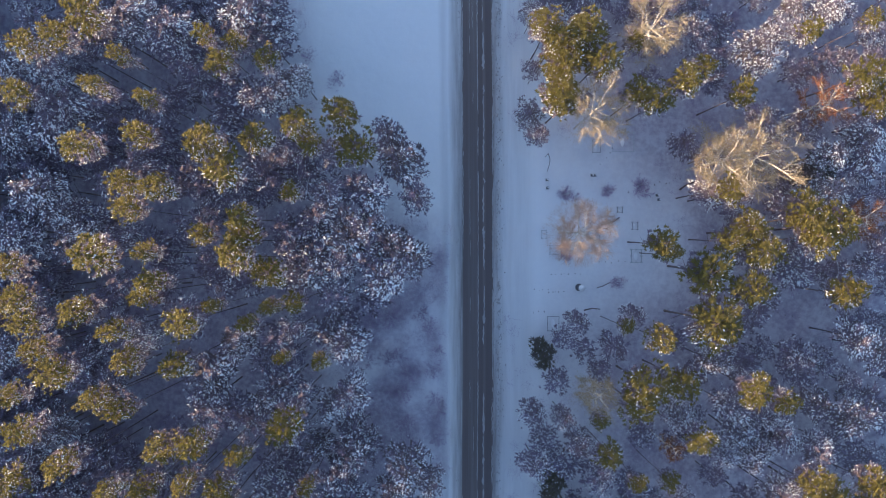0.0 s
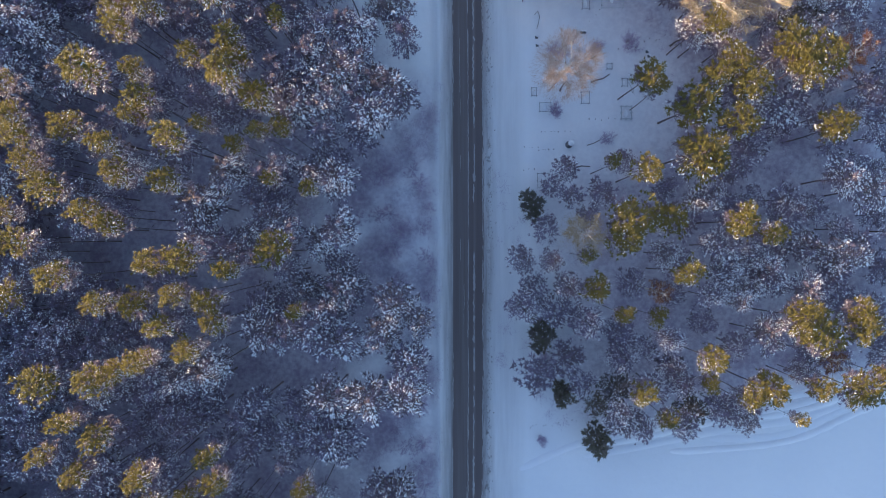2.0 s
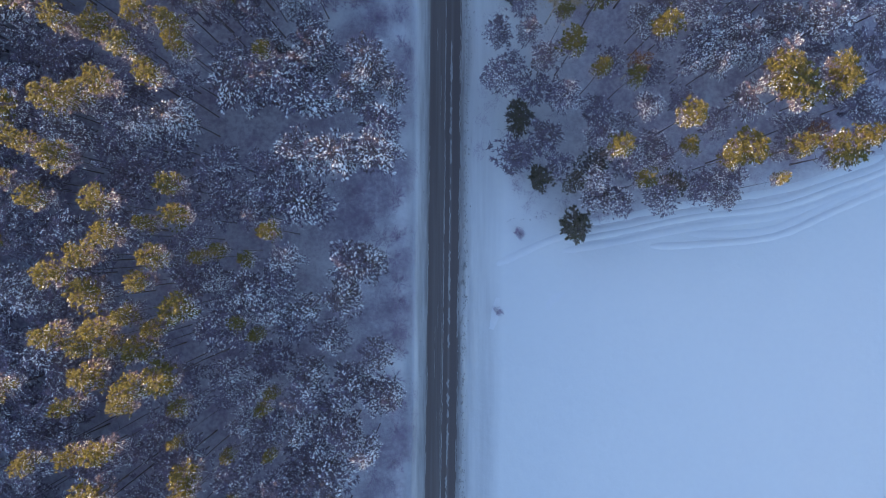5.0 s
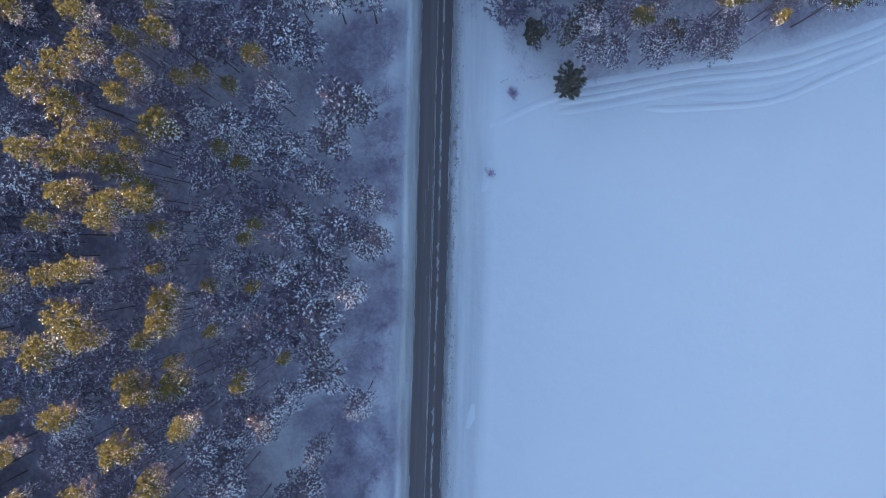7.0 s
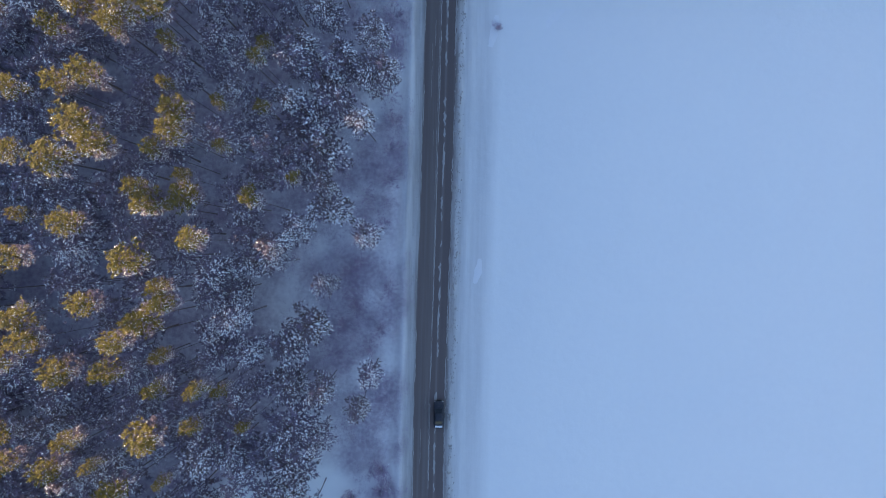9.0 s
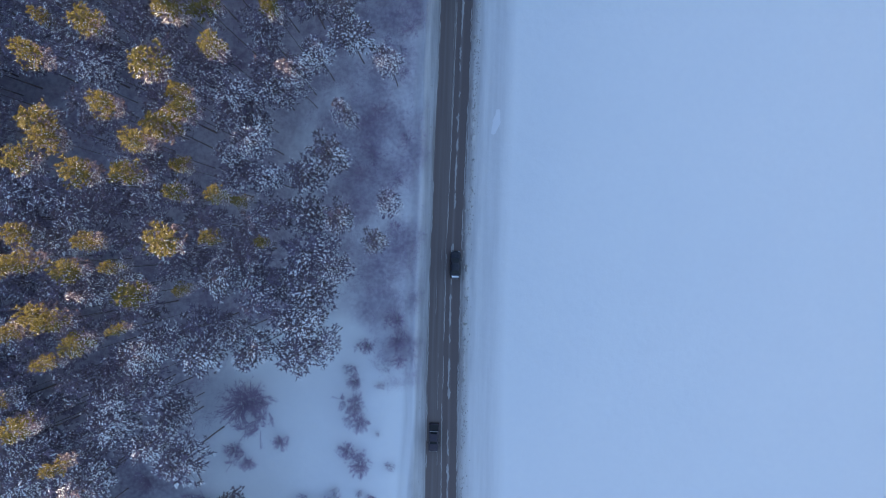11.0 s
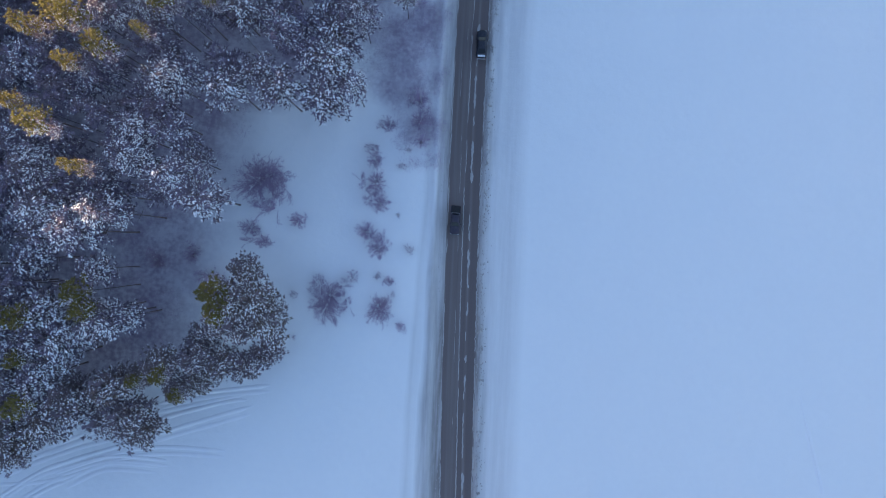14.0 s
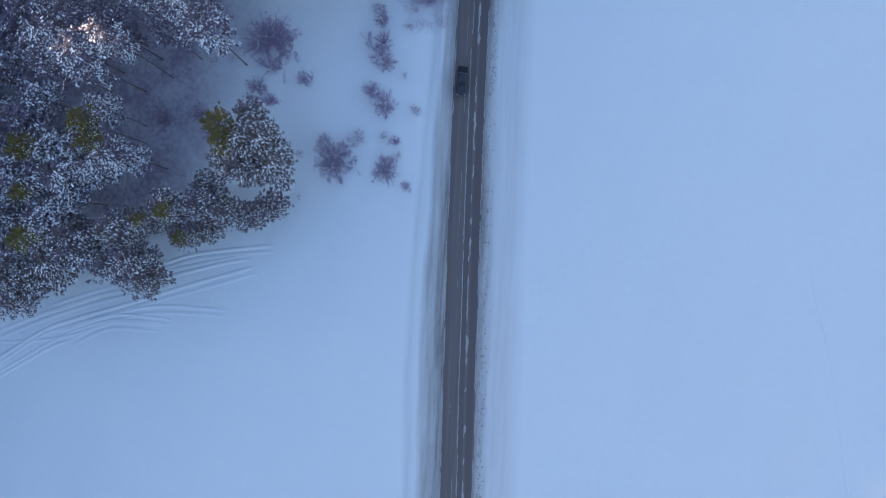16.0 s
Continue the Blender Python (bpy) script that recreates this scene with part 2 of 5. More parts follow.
def ground_z(x, y):
    x, y = np.asarray(x, float), np.asarray(y, float)
    u = x - road_x(y)
    far = np.clip((np.abs(u) - 3.0) / 5.0, 0, 1)
    z = 0.28 * far + far * ripple(x, y, 3, (38, 0.12), (11, 0.05), (4, 0.025))
    z = z + (0.16 + 0.05 * ripple(x, y, 5, (3, 1))) * bell(u, -4.5, 0.45)
    clods = np.clip(0.6 + 0.5 * ripple(x, y, 6, (1.6, 1), (5, 0.6)), 0.1, 1.6)
    z = z + 0.26 * clods * bell(u, 3.1, 0.5) + 0.12 * bell(u, 4.7, 0.5) * clods
    z = z + 0.07 * bell(u, 8.2, 1.5)
    z = z - 0.10 * np.clip((2.5 - np.abs(u)) / 0.3, 0, 1)
    rise = np.clip((-96 - x) / 45, 0, 1)  # unseen rise, added under the far trees to block the low sun
    return z + np.interp(y, [-150, -110, -30, 20], [6.5, 9.0, 9.0, 6.5]) * rise * rise * (3 - 2 * rise)


# ---- where the woods stand ----
WEST_EDGE_Y = [-200, -186, -176, -168, -150, -138, -134, -128, -120, -110, -103, -95, -88, -75, -58, -48, -42, -38, -30, -25, -15, -8, 5, 14, 20, 30, 80]
WEST_EDGE_X = [-90, -66, -36, -36, -34, -30, -16, -16, -17, -20, -17, -12, -12, -13, -15, -17, -13, -12, -17, -19, -17, -9, -9, -12, -23, -25, -26]
CLEARINGS = [(-64, 36, 8, 6), (-45, 22, 7, 3.5), (-52, 6, 7, 4), (-41, 4, 5, 3), (-48, -4, 4, 4), (-31, -17, 5, 4), (-40, -24, 6, 3), (-22.6, -39.5, 9.5, 5), (-59.5, -60, 7, 4), (-60, -84, 5, 4), (-41, -83, 4, 3), (-49, -105, 6, 4), (-28, -130.5, 7, 3.5), (-38, -159, 10, 6), (-50, -112, 5, 3), (26, 2, 17, 17), (55, -11, 8, 5), (54, 22, 7, 3.5), (40, 19, 7, 4)]


def in_woods(x, y):
    if any(((x - a) / rx) ** 2 + ((y - b) / ry) ** 2 < 1 for a, b, rx, ry in CLEARINGS):
        return ""
    if x < np.interp(y, WEST_EDGE_Y, WEST_EDGE_X) and y > np.interp(x, [-90, -66, -42, -24], [-190, -185, -181, -170]):
        return "west"
    if x > 16 and y > np.interp(x, [16, 28, 60, 75, 90], [-44, -53, -45, -40, -36]):
        return "east"
    return ""


def build_ground():
    outer = [200, 420, 900, 2500]
    xs = np.r_[[-v for v in outer[::-1]], np.arange(-110, -72, 4), np.arange(-70, -10, 1.0), np.arange(-10, 24, 0.34), np.arange(24, 80, 1.0), np.arange(82, 120, 4), outer]
    ys = np.r_[[-v - 60 for v in outer[::-1]], np.arange(-240, -226, 4), np.arange(-224, 48, 1.1), np.arange(50, 80, 4), outer]
    gx, gy = np.meshgrid(xs, ys)
    # the fine columns follow the road's bend
    bend = (road_x(np.clip(gy, -240, 80)) - 5.8) * np.clip(1 - np.abs(gx - 6) / 60, 0, 1)
    gx = gx + bend
    gz = ground_z(gx, gy)
    nx, ny = len(xs), len(ys)
    k = np.arange(nx * ny).reshape(ny, nx)
    quads = np.stack([k[:-1, :-1], k[:-1, 1:], k[1:, 1:], k[1:, :-1]], -1).reshape(-1, 4)
    me = bpy.data.meshes.new("ground")
    me.from_pydata(np.stack([gx, gy, gz], -1).reshape(-1, 3).tolist(), [], quads.tolist())
    me.materials.append(M_GROUND)
    me.polygons.foreach_set("use_smooth", [True] * len(me.polygons))
    u = gx - road_x(gy)
    u = np.where(u < 0, u * (1 - 0.27 * np.clip((-150 - gy) / 30, 0, 1)), u)  # the grit lies wider on the open southern verge
    lay(me, "lateral", u.ravel())
    # weight of the shade painted on the woods' floor, west and east
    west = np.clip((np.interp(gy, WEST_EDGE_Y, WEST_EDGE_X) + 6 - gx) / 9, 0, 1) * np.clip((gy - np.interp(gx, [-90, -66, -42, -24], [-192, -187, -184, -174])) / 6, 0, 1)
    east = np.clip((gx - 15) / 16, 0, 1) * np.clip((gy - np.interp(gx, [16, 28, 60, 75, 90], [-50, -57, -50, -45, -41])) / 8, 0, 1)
    brush = np.clip(0.78 + 0.22 * ripple(gx, gy, 9, (14, 1.0), (6, 0.8)), 0, 1)  # uneven darkening of the verge, in the pattern of its brush
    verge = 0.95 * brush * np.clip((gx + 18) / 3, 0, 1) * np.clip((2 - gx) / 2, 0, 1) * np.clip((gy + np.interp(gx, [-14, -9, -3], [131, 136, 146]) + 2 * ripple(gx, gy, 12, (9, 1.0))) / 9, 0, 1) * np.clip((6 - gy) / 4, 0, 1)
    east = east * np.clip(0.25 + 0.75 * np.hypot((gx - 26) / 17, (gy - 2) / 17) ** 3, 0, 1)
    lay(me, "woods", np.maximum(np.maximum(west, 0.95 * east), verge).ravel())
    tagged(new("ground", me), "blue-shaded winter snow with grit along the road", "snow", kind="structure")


build_ground()


def build_road():
    ys = np.r_[-2500, -900, -400, np.arange(-260, 90, 2.0), 300, 900, 2500]
    us = np.linspace(-2.5, 2.5, 20)
    gu, gy = np.meshgrid(us, ys)
    gx = gu + road_x(gy)
    gz = 0.03 - 0.012 * np.abs(gu)
    ny, nx = gx.shape
    k = np.arange(nx * ny).reshape(ny, nx)
    quads = np.stack([k[:-1, :-1], k[:-1, 1:], k[1:, 1:], k[1:, :-1]], -1).reshape(-1, 4)
    me = bpy.data.meshes.new("road")
    me.from_pydata(np.stack([gx, gy, gz], -1).reshape(-1, 3).tolist(), [], quads.tolist())
    me.materials.append(M_ASPHALT)
    lay(me, "lateral", gu.ravel())
    tagged(new("road", me), "two-lane asphalt road with dark wheel tracks in snow", "road", kind="structure")


build_road()


# ---- trees ----
def pine_meshes(seed, height, radius, depth, boughs, snow, lee=1.0, material=M_NEEDLES, under=None, tufts=1.0, size=0.5, flat=0.5, limbs=True, fleck=1.0, low_snow=0.6, sprig=7):
    """A pine: bent trunk with dead lower limbs, boughs in a lobed crown, tufts of needles along them, and snow that lies in long flecks on some boughs (most of it away from sun and wind)."""
    rng = random.Random(seed)
    trunk, crown, load = Soup(), Soup(), Soup()
    lean = [rng.uniform(-0.5, 0.5), rng.uniform(-0.5, 0.5)]
    mid = lambda q: Vector((lean[0] * q * q + 0.12 * math.sin(5 * q + seed), lean[1] * q * q + 0.12 * math.cos(4 * q + seed), height * q))
    thick = 0.0052 * height + 0.02
    stations = (0, 0.03, 0.2, 0.4, 0.6, 0.8, 0.985) if limbs else (0, 0.5, 0.985)
    trunk.tube([mid(q) for q in stations], [thick * (1.3 - 0.35 * min(1, q / 0.03)) * (1 - 0.9 * q) for q in stations], 6 if limbs else 4)
    bottom = 1 - depth / height
    for n in range(5 if limbs else 0):  # dead limbs under the crown
        q, a = rng.uniform(0.35, max(0.4, bottom)), rng.uniform(0, 6.3)
        p = mid(q)
        trunk.tube([p, p + Vector((math.cos(a), math.sin(a), rng.uniform(-0.2, 0.3))) * rng.uniform(0.6, 1.8)], [0.05, 0.012], 3)
    lobes = [(rng.uniform(0, 6.3), rng.uniform(0.75, 1.2)) for _ in range(5)]
    shaded = 0
    for n in range(boughs):
        q = (n + rng.random()) / boughs
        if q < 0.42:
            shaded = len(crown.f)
        high = bottom + (1 - bottom) * q ** 0.8
        a = n * 2.39996 + rng.uniform(-0.5, 0.5)
        lobe = max(strong * (0.55 + 0.45 * math.cos(a - at)) for at, strong in lobes)
        dome = math.sqrt(max(0.0, 1 - (max(0.0, (q - flat) / (1 - flat))) ** 2)) * (0.70 + 0.30 * min(1.0, q / 0.35))
        reach = radius * (0.14 + 0.86 * dome) * lobe * rng.uniform(0.7, 1.1)
        start, out = mid(high), Vector((math.cos(a), math.sin(a), 0))
        across = Vector((-out.y, out.x, 0))
        rise = rng.uniform(0.0, 0.35) + 0.5 * max(0.0, q - 0.7)
        tip = start + out * reach + Vector((0, 0, reach * rise))
        if limbs and n % 2:
            trunk.tube([start, tip], [0.045, 0.012], 3)
        leeward = 0.5 + 0.5 * (out.x * 0.62 - out.y * 0.78)
        luck = rng.random()
        chance = snow * (1 - lee + lee * (0.08 + 1.45 * leeward ** 1.4)) * (0.25 if luck < 0.3 else 1.0 if luck < 0.72 else 1.9) * (1.25 - low_snow * q)
        for c in range(max(2, int((2.8 + 3.0 * reach) * tufts))):
            s = 0.2 + 0.85 * rng.random() ** 0.8
            fan = 0.36 * reach * min(s, 1.25 - s)
            spot = start.lerp(tip, s) + across * rng.gauss(0, 1) * fan + Vector((0, 0, rng.gauss(0, 0.14) - 0.1 * reach * s * s))
            long = size * rng.uniform(0.7, 1.3)
            for g in range(sprig):  # a tuft: pointed sprigs that cross in one heart, most of them along the bough
                w = a + (g / sprig - 0.5) * 6.3 + rng.uniform(-0.35, 0.35)
                far = long * rng.uniform(0.6, 1.15) * (1.3 if math.cos(w - a) > 0.4 else 0.85)
                ux, uy, wide, tall = math.cos(w), math.sin(w), long * rng.uniform(0.2, 0.34), rng.uniform(-0.25, 0.55) * long
                ox, oy = spot.x - ux * 0.12 * far, spot.y - uy * 0.12 * far
                crown.face((ox - uy * wide, oy + ux * wide, spot.z + rng.uniform(-0.12, 0.12)), (ox + uy * wide, oy - ux * wide, spot.z + rng.uniform(-0.12, 0.12)), (spot.x + ux * far, spot.y + uy * far, spot.z + tall))
            heaped = chance * (0.6 + 1.0 * s)
            for _ in range(3):
                if rng.random() < heaped:
                    half = fleck * (0.07 + 0.15 * rng.random() ** 1.8)
                    load.lump(spot + out * rng.gauss(0.1, 0.2) + across * rng.gauss(0, 0.2) + Vector((0, 0, long * rng.uniform(0.4, 0.8))), half, half * rng.uniform(0.36, 0.62), 0.06, rng, a + rng.gauss(0, 0.5))
    leaves = crown.mesh("crown", material)
    if under:  # the lower boughs take needles with shade put into their colour
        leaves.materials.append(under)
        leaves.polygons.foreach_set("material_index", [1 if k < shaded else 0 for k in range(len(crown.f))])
    return trunk.mesh("trunk", M_BARK), leaves, load.mesh("snow", M_SNOW)


def make_tree(name, meshes, label, category, group):
    root = tagged(new(name), label, category, group)
    for kind, me in zip(("trunk", "crown", "snow_load"), meshes):
        if len(me.polygons):
            tagged(part(kind, me, root), kind="stuff" if kind == "snow_load" else "")
    return root


def stock(count, base_seed, **shape):
    return [pine_meshes(base_seed + k, **shape) for k in range(count)]


TALL = stock(8, 100, height=24, radius=2.9, depth=6.5, boughs=52, snow=0.52, lee=0.97, size=0.36, fleck=0.85, low_snow=1.3, under=M_SHADE_FROST, sprig=6)
SNOWY = stock(7, 200, height=20, radius=3.1, depth=8.5, boughs=40, snow=0.85, lee=0.75, size=0.38, fleck=1.2, material=M_SHADE_FROST, sprig=5)
EDGE = stock(6, 300, height=16, radius=3.1, depth=10.0, boughs=48, snow=0.62, lee=0.8, size=0.36, material=M_SHADE_FROST, sprig=6)
SOUTH = stock(5, 330, height=16, radius=3.3, depth=11.5, boughs=54, snow=0.6, lee=0.85, size=0.36, material=M_BROWN, sprig=6)
DARK = stock(1, 350, height=16, radius=3.1, depth=11.0, boughs=48, snow=0.25, lee=0.3, size=0.38, material=M_DARK)
YOUNG = stock(3, 400, height=6, radius=2.6, depth=5.2, boughs=46, snow=0.10, lee=0.0, material=M_YOUNG, size=0.38, flat=0.25, fleck=0.7)
LOW_SNOWY = stock(6, 500, height=20, radius=3.1, depth=9.0, boughs=28, snow=0.75, lee=0.65, size=0.44, limbs=False, material=M_SHADE_FROST, sprig=5, tufts=0.85)
LOW_DARK = stock(6, 600, height=16, radius=3.1, depth=9.0, boughs=28, snow=0.32, lee=0.5, size=0.46, limbs=False, material=M_SHADE_FROST, sprig=5, tufts=0.85)

TALL_PINES_WEST = []
TALL_PINES_WEST += [
    (-42.1, 27.5, 26.1, 3.1), (-28.7, 25.8, 23.8, 1.6), (-45.6, 25.0, 26.5, 2.1), (-25.0, 24.9, 23.2, 1.6), (-49.1, 24.0, 26.4, 2.1), (-21.3, 23.4, 22.2, 1.8),
    (-37.6, 22.5, 26.9, 1.4), (-26.4, 22.1, 24.5, 2.0), (-41.0, 19.2, 26.4, 1.7), (-51.2, 18.5, 24.7, 2.1), (-34.9, 17.7, 26.8, 1.5), (-12.4, 16.6, 21.4, 2.8),
    (-17.7, 15.3, 22.8, 2.7), (-22.9, 13.4, 23.4, 2.5), (-36.1, 13.4, 25.7, 2.2), (-28.6, 12.8, 25.4, 2.8), (-16.4, 12.2, 22.1, 2.0), (-10.4, 12.1, 20.0, 2.8),
    (-42.5, 11.9, 26.9, 2.1), (-26.2, 8.6, 25.3, 3.2), (-38.3, 7.6, 24.9, 2.3), (-34.1, 7.2, 25.7, 2.4), (-18.8, 6.4, 21.1, 1.8), (-37.8, 4.4, 25.2, 2.1),
]
TALL_PINES_WEST += [
    (-24.2, 3.4, 24.0, 2.3), (-29.1, 1.3, 24.2, 1.8), (-24.3, 0.6, 22.4, 2.8), (-35.8, -1.2, 25.1, 1.8), (-25.3, -1.8, 25.3, 2.5), (-41.6, -1.8, 26.7, 3.1),
    (-51.2, -2.8, 26.7, 1.9), (-21.5, -3.4, 22.1, 2.8), (-34.3, -4.6, 26.2, 2.1), (-36.5, -6.2, 25.1, 2.0), (-51.1, -6.4, 25.3, 2.5), (-18.5, -7.5, 21.1, 1.8),
    (-27.7, -7.6, 24.2, 1.4), (-43.1, -8.1, 25.9, 2.4), (-21.2, -8.2, 21.9, 1.6), (-49.1, -9.3, 26.9, 2.1), (-30.6, -9.4, 26.9, 2.4), (-24.0, -9.9, 22.5, 1.6),
    (-38.5, -10.1, 26.9, 1.9), (-48.5, -12.5, 26.3, 1.7), (-37.6, -13.9, 26.7, 1.9), (-19.6, -14.3, 22.6, 1.4), (-31.9, -14.5, 25.3, 2.2), (-15.4, -15.1, 19.8, 1.5),
]
TALL_PINES_WEST += [
    (-46.5, -15.4, 25.5, 2.8), (-52.1, -18.6, 25.4, 2.1), (-40.9, -18.8, 26.2, 2.1), (-38.6, -20.4, 25.3, 2.1), (-49.4, -22.1, 26.6, 2.4), (-19.1, -23.5, 22.1, 2.9),
    (-29.6, -24.3, 25.3, 2.5), (-33.4, -25.0, 25.4, 2.2), (-24.4, -25.9, 25.0, 2.0), (-44.8, -26.4, 26.3, 2.4), (-53.3, -28.6, 24.7, 2.8), (-30.3, -28.9, 26.3, 1.7),
    (-27.1, -29.2, 25.5, 2.2), (-39.9, -29.5, 26.4, 1.9), (-35.8, -29.8, 24.7, 2.1), (-17.2, -31.8, 20.4, 1.6), (-32.3, -32.4, 26.1, 1.9), (-26.4, -32.6, 25.1, 1.8),
    (-29.3, -36.1, 25.1, 2.1), (-35.0, -36.9, 25.7, 2.1), (-38.5, -38.2, 25.0, 2.1), (-41.1, -39.4, 26.6, 2.4), (-47.8, -39.6, 25.3, 3.2), (-43.6, -44.2, 27.0, 2.1),
]
TALL_PINES_WEST += [
    (-40.4, -45.9, 26.6, 2.1), (-47.1, -48.7, 25.7, 1.7), (-27.0, -49.1, 24.5, 2.0), (-42.9, -51.1, 25.8, 2.1), (-35.0, -51.5, 26.4, 2.1), (-26.6, -52.7, 23.9, 2.0),
    (-30.2, -53.4, 24.6, 1.6), (-16.6, -54.4, 20.8, 1.8), (-34.6, -55.0, 25.6, 2.1), (-48.6, -56.4, 25.5, 1.8), (-22.4, -57.0, 21.1, 1.3), (-36.4, -57.6, 26.9, 2.1),
    (-24.3, -57.9, 22.1, 1.3), (-29.1, -58.2, 25.6, 2.0), (-19.5, -58.3, 19.6, 1.3), (-39.8, -59.6, 27.0, 2.1), (-30.1, -60.8, 26.5, 1.5), (-36.3, -62.1, 26.5, 2.4),
    (-26.1, -63.8, 25.0, 2.5), (-32.6, -64.8, 25.5, 1.8), (-19.8, -66.1, 21.3, 1.3), (-34.7, -66.3, 26.3, 2.1), (-28.6, -66.6, 25.0, 1.5), (-41.1, -66.9, 26.5, 2.1),
]
TALL_PINES_WEST += [
    (-17.7, -68.0, 19.5, 1.3), (-37.0, -68.3, 26.4, 1.7), (-33.6, -68.8, 26.2, 1.7), (-30.3, -69.0, 25.2, 2.1), (-37.2, -71.8, 25.3, 2.5), (-27.7, -72.4, 25.5, 2.5),
    (-31.2, -73.2, 26.3, 2.1), (-46.7, -73.3, 26.9, 2.1), (-32.3, -75.0, 26.2, 1.7), (-15.8, -75.4, 19.7, 1.1), (-38.6, -75.7, 26.0, 1.7), (-26.8, -76.4, 23.2, 1.4),
    (-16.9, -77.1, 20.2, 1.3), (-27.6, -80.9, 21.8, 1.1), (-34.6, -81.2, 26.3, 2.2), (-38.7, -81.8, 24.9, 1.8), (-44.2, -82.5, 24.7, 1.8), (-21.4, -83.2, 20.4, 1.1),
    (-16.0, -83.4, 19.4, 1.1), (-26.2, -84.9, 23.4, 2.3), (-35.9, -86.8, 26.2, 2.8), (-25.9, -87.6, 24.7, 2.0), (-20.6, -88.5, 21.3, 1.1), (-33.5, -89.1, 25.7, 2.1),
]
TALL_PINES_WEST += [
    (-27.7, -89.7, 24.3, 1.4), (-44.1, -89.9, 24.7, 1.8), (-39.4, -90.7, 25.1, 2.7), (-12.2, -92.3, 19.5, 1.1), (-24.8, -92.4, 22.1, 1.1), (-29.3, -94.1, 24.4, 1.8),
    (-16.9, -95.1, 21.8, 1.6), (-24.3, -95.2, 22.5, 2.2), (-28.0, -95.9, 24.0, 2.1), (-43.6, -97.4, 23.7, 1.1), (-36.8, -98.5, 25.5, 2.2), (-23.6, -99.9, 23.2, 1.8),
    (-42.9, -102.4, 26.8, 1.7), (-30.0, -102.6, 24.2, 2.5), (-26.7, -106.0, 23.9, 1.4), (-34.9, -107.8, 25.6, 1.7), (-26.2, -108.0, 24.0, 1.6), (-43.8, -109.5, 24.7, 2.5),
    (-29.5, -109.7, 24.3, 2.7), (-41.2, -112.1, 26.1, 1.9), (-30.7, -112.1, 26.6, 1.7), (-27.4, -114.4, 21.9, 1.3), (-44.5, -114.9, 26.0, 2.1), (-37.6, -115.7, 25.9, 2.1),
]
TALL_PINES_WEST += [
    (-31.9, -115.8, 25.4, 1.8), (-27.1, -117.6, 24.8, 1.4), (-22.2, -117.7, 24.3, 1.4), (-20.4, -118.2, 21.7, 1.1), (-44.8, -123.0, 25.2, 1.8), (-23.6, -123.0, 21.3, 1.3),
    (-17.8, -123.3, 19.5, 1.1), (-28.0, -123.4, 24.9, 2.5), (-36.8, -124.0, 25.3, 1.5), (-43.3, -126.4, 26.5, 1.7), (-34.0, -126.5, 24.6, 1.1), (-45.6, -126.8, 26.8, 1.7),
    (-38.7, -127.1, 25.7, 2.0), (-26.4, -129.1, 22.5, 1.0), (-31.2, -129.8, 24.9, 2.3), (-42.5, -132.5, 25.3, 2.1), (-39.7, -133.1, 26.6, 1.7), (-33.2, -134.1, 24.4, 1.0),
    (-45.6, -134.3, 26.5, 1.7), (-38.1, -135.6, 24.6, 1.8), (-41.2, -138.1, 25.0, 1.4), (-47.5, -142.6, 25.3, 1.4), (-43.4, -145.5, 27.0, 2.1), (-39.5, -149.5, 26.1, 1.4),
]
TALL_PINES_WEST += [
    (-27.0, -163.5, 17.3, 2.3), (-42.8, -164.5, 17.7, 1.9), (-26.2, -166.1, 17.2, 2.0), (-41.9, -167.0, 17.3, 2.0), (-50.5, -168.1, 16.8, 2.2), (-51.1, -174.0, 15.5, 1.7),
    (-50.7, -179.4, 15.8, 2.2), (-33.5, -175.3, 14.6, 1.5), (-37.4, -176.3, 13.2, 1.3), (-32.7, -178.6, 11.0, 1.3),
]
SNOWY_PINES_WEST = []
SNOWY_PINES_WEST += [
    (-26.4, 30.8, 17.4, 3.4), (-39.7, 29.4, 20.5, 2.9), (-34.8, 28.1, 19.9, 3.0), (-55.6, 24.2, 18.2, 2.6), (-19.2, 22.9, 15.9, 2.3), (-51.0, 22.6, 18.5, 2.6),
    (-20.7, 20.6, 17.7, 2.6), (-23.8, 19.9, 17.4, 2.7), (-48.8, 18.2, 18.5, 3.0), (-51.3, 15.3, 18.1, 3.4), (-56.1, 14.5, 18.2, 2.3), (-52.2, 7.6, 20.4, 2.9),
    (-8.9, 6.4, 15.5, 3.1), (-49.6, 4.8, 18.6, 2.6), (-16.6, 3.3, 15.9, 2.7), (-55.1, 1.0, 19.4, 2.6), (-11.9, 1.0, 16.5, 3.5), (-47.2, 0.3, 20.3, 2.6),
    (-16.8, -0.6, 14.9, 3.5), (-13.5, -2.9, 16.4, 2.3), (-18.0, -3.6, 16.9, 3.1), (-7.3, -5.6, 16.5, 2.9), (-38.6, -12.2, 20.3, 2.2), (-14.5, -12.3, 14.7, 3.1),
]
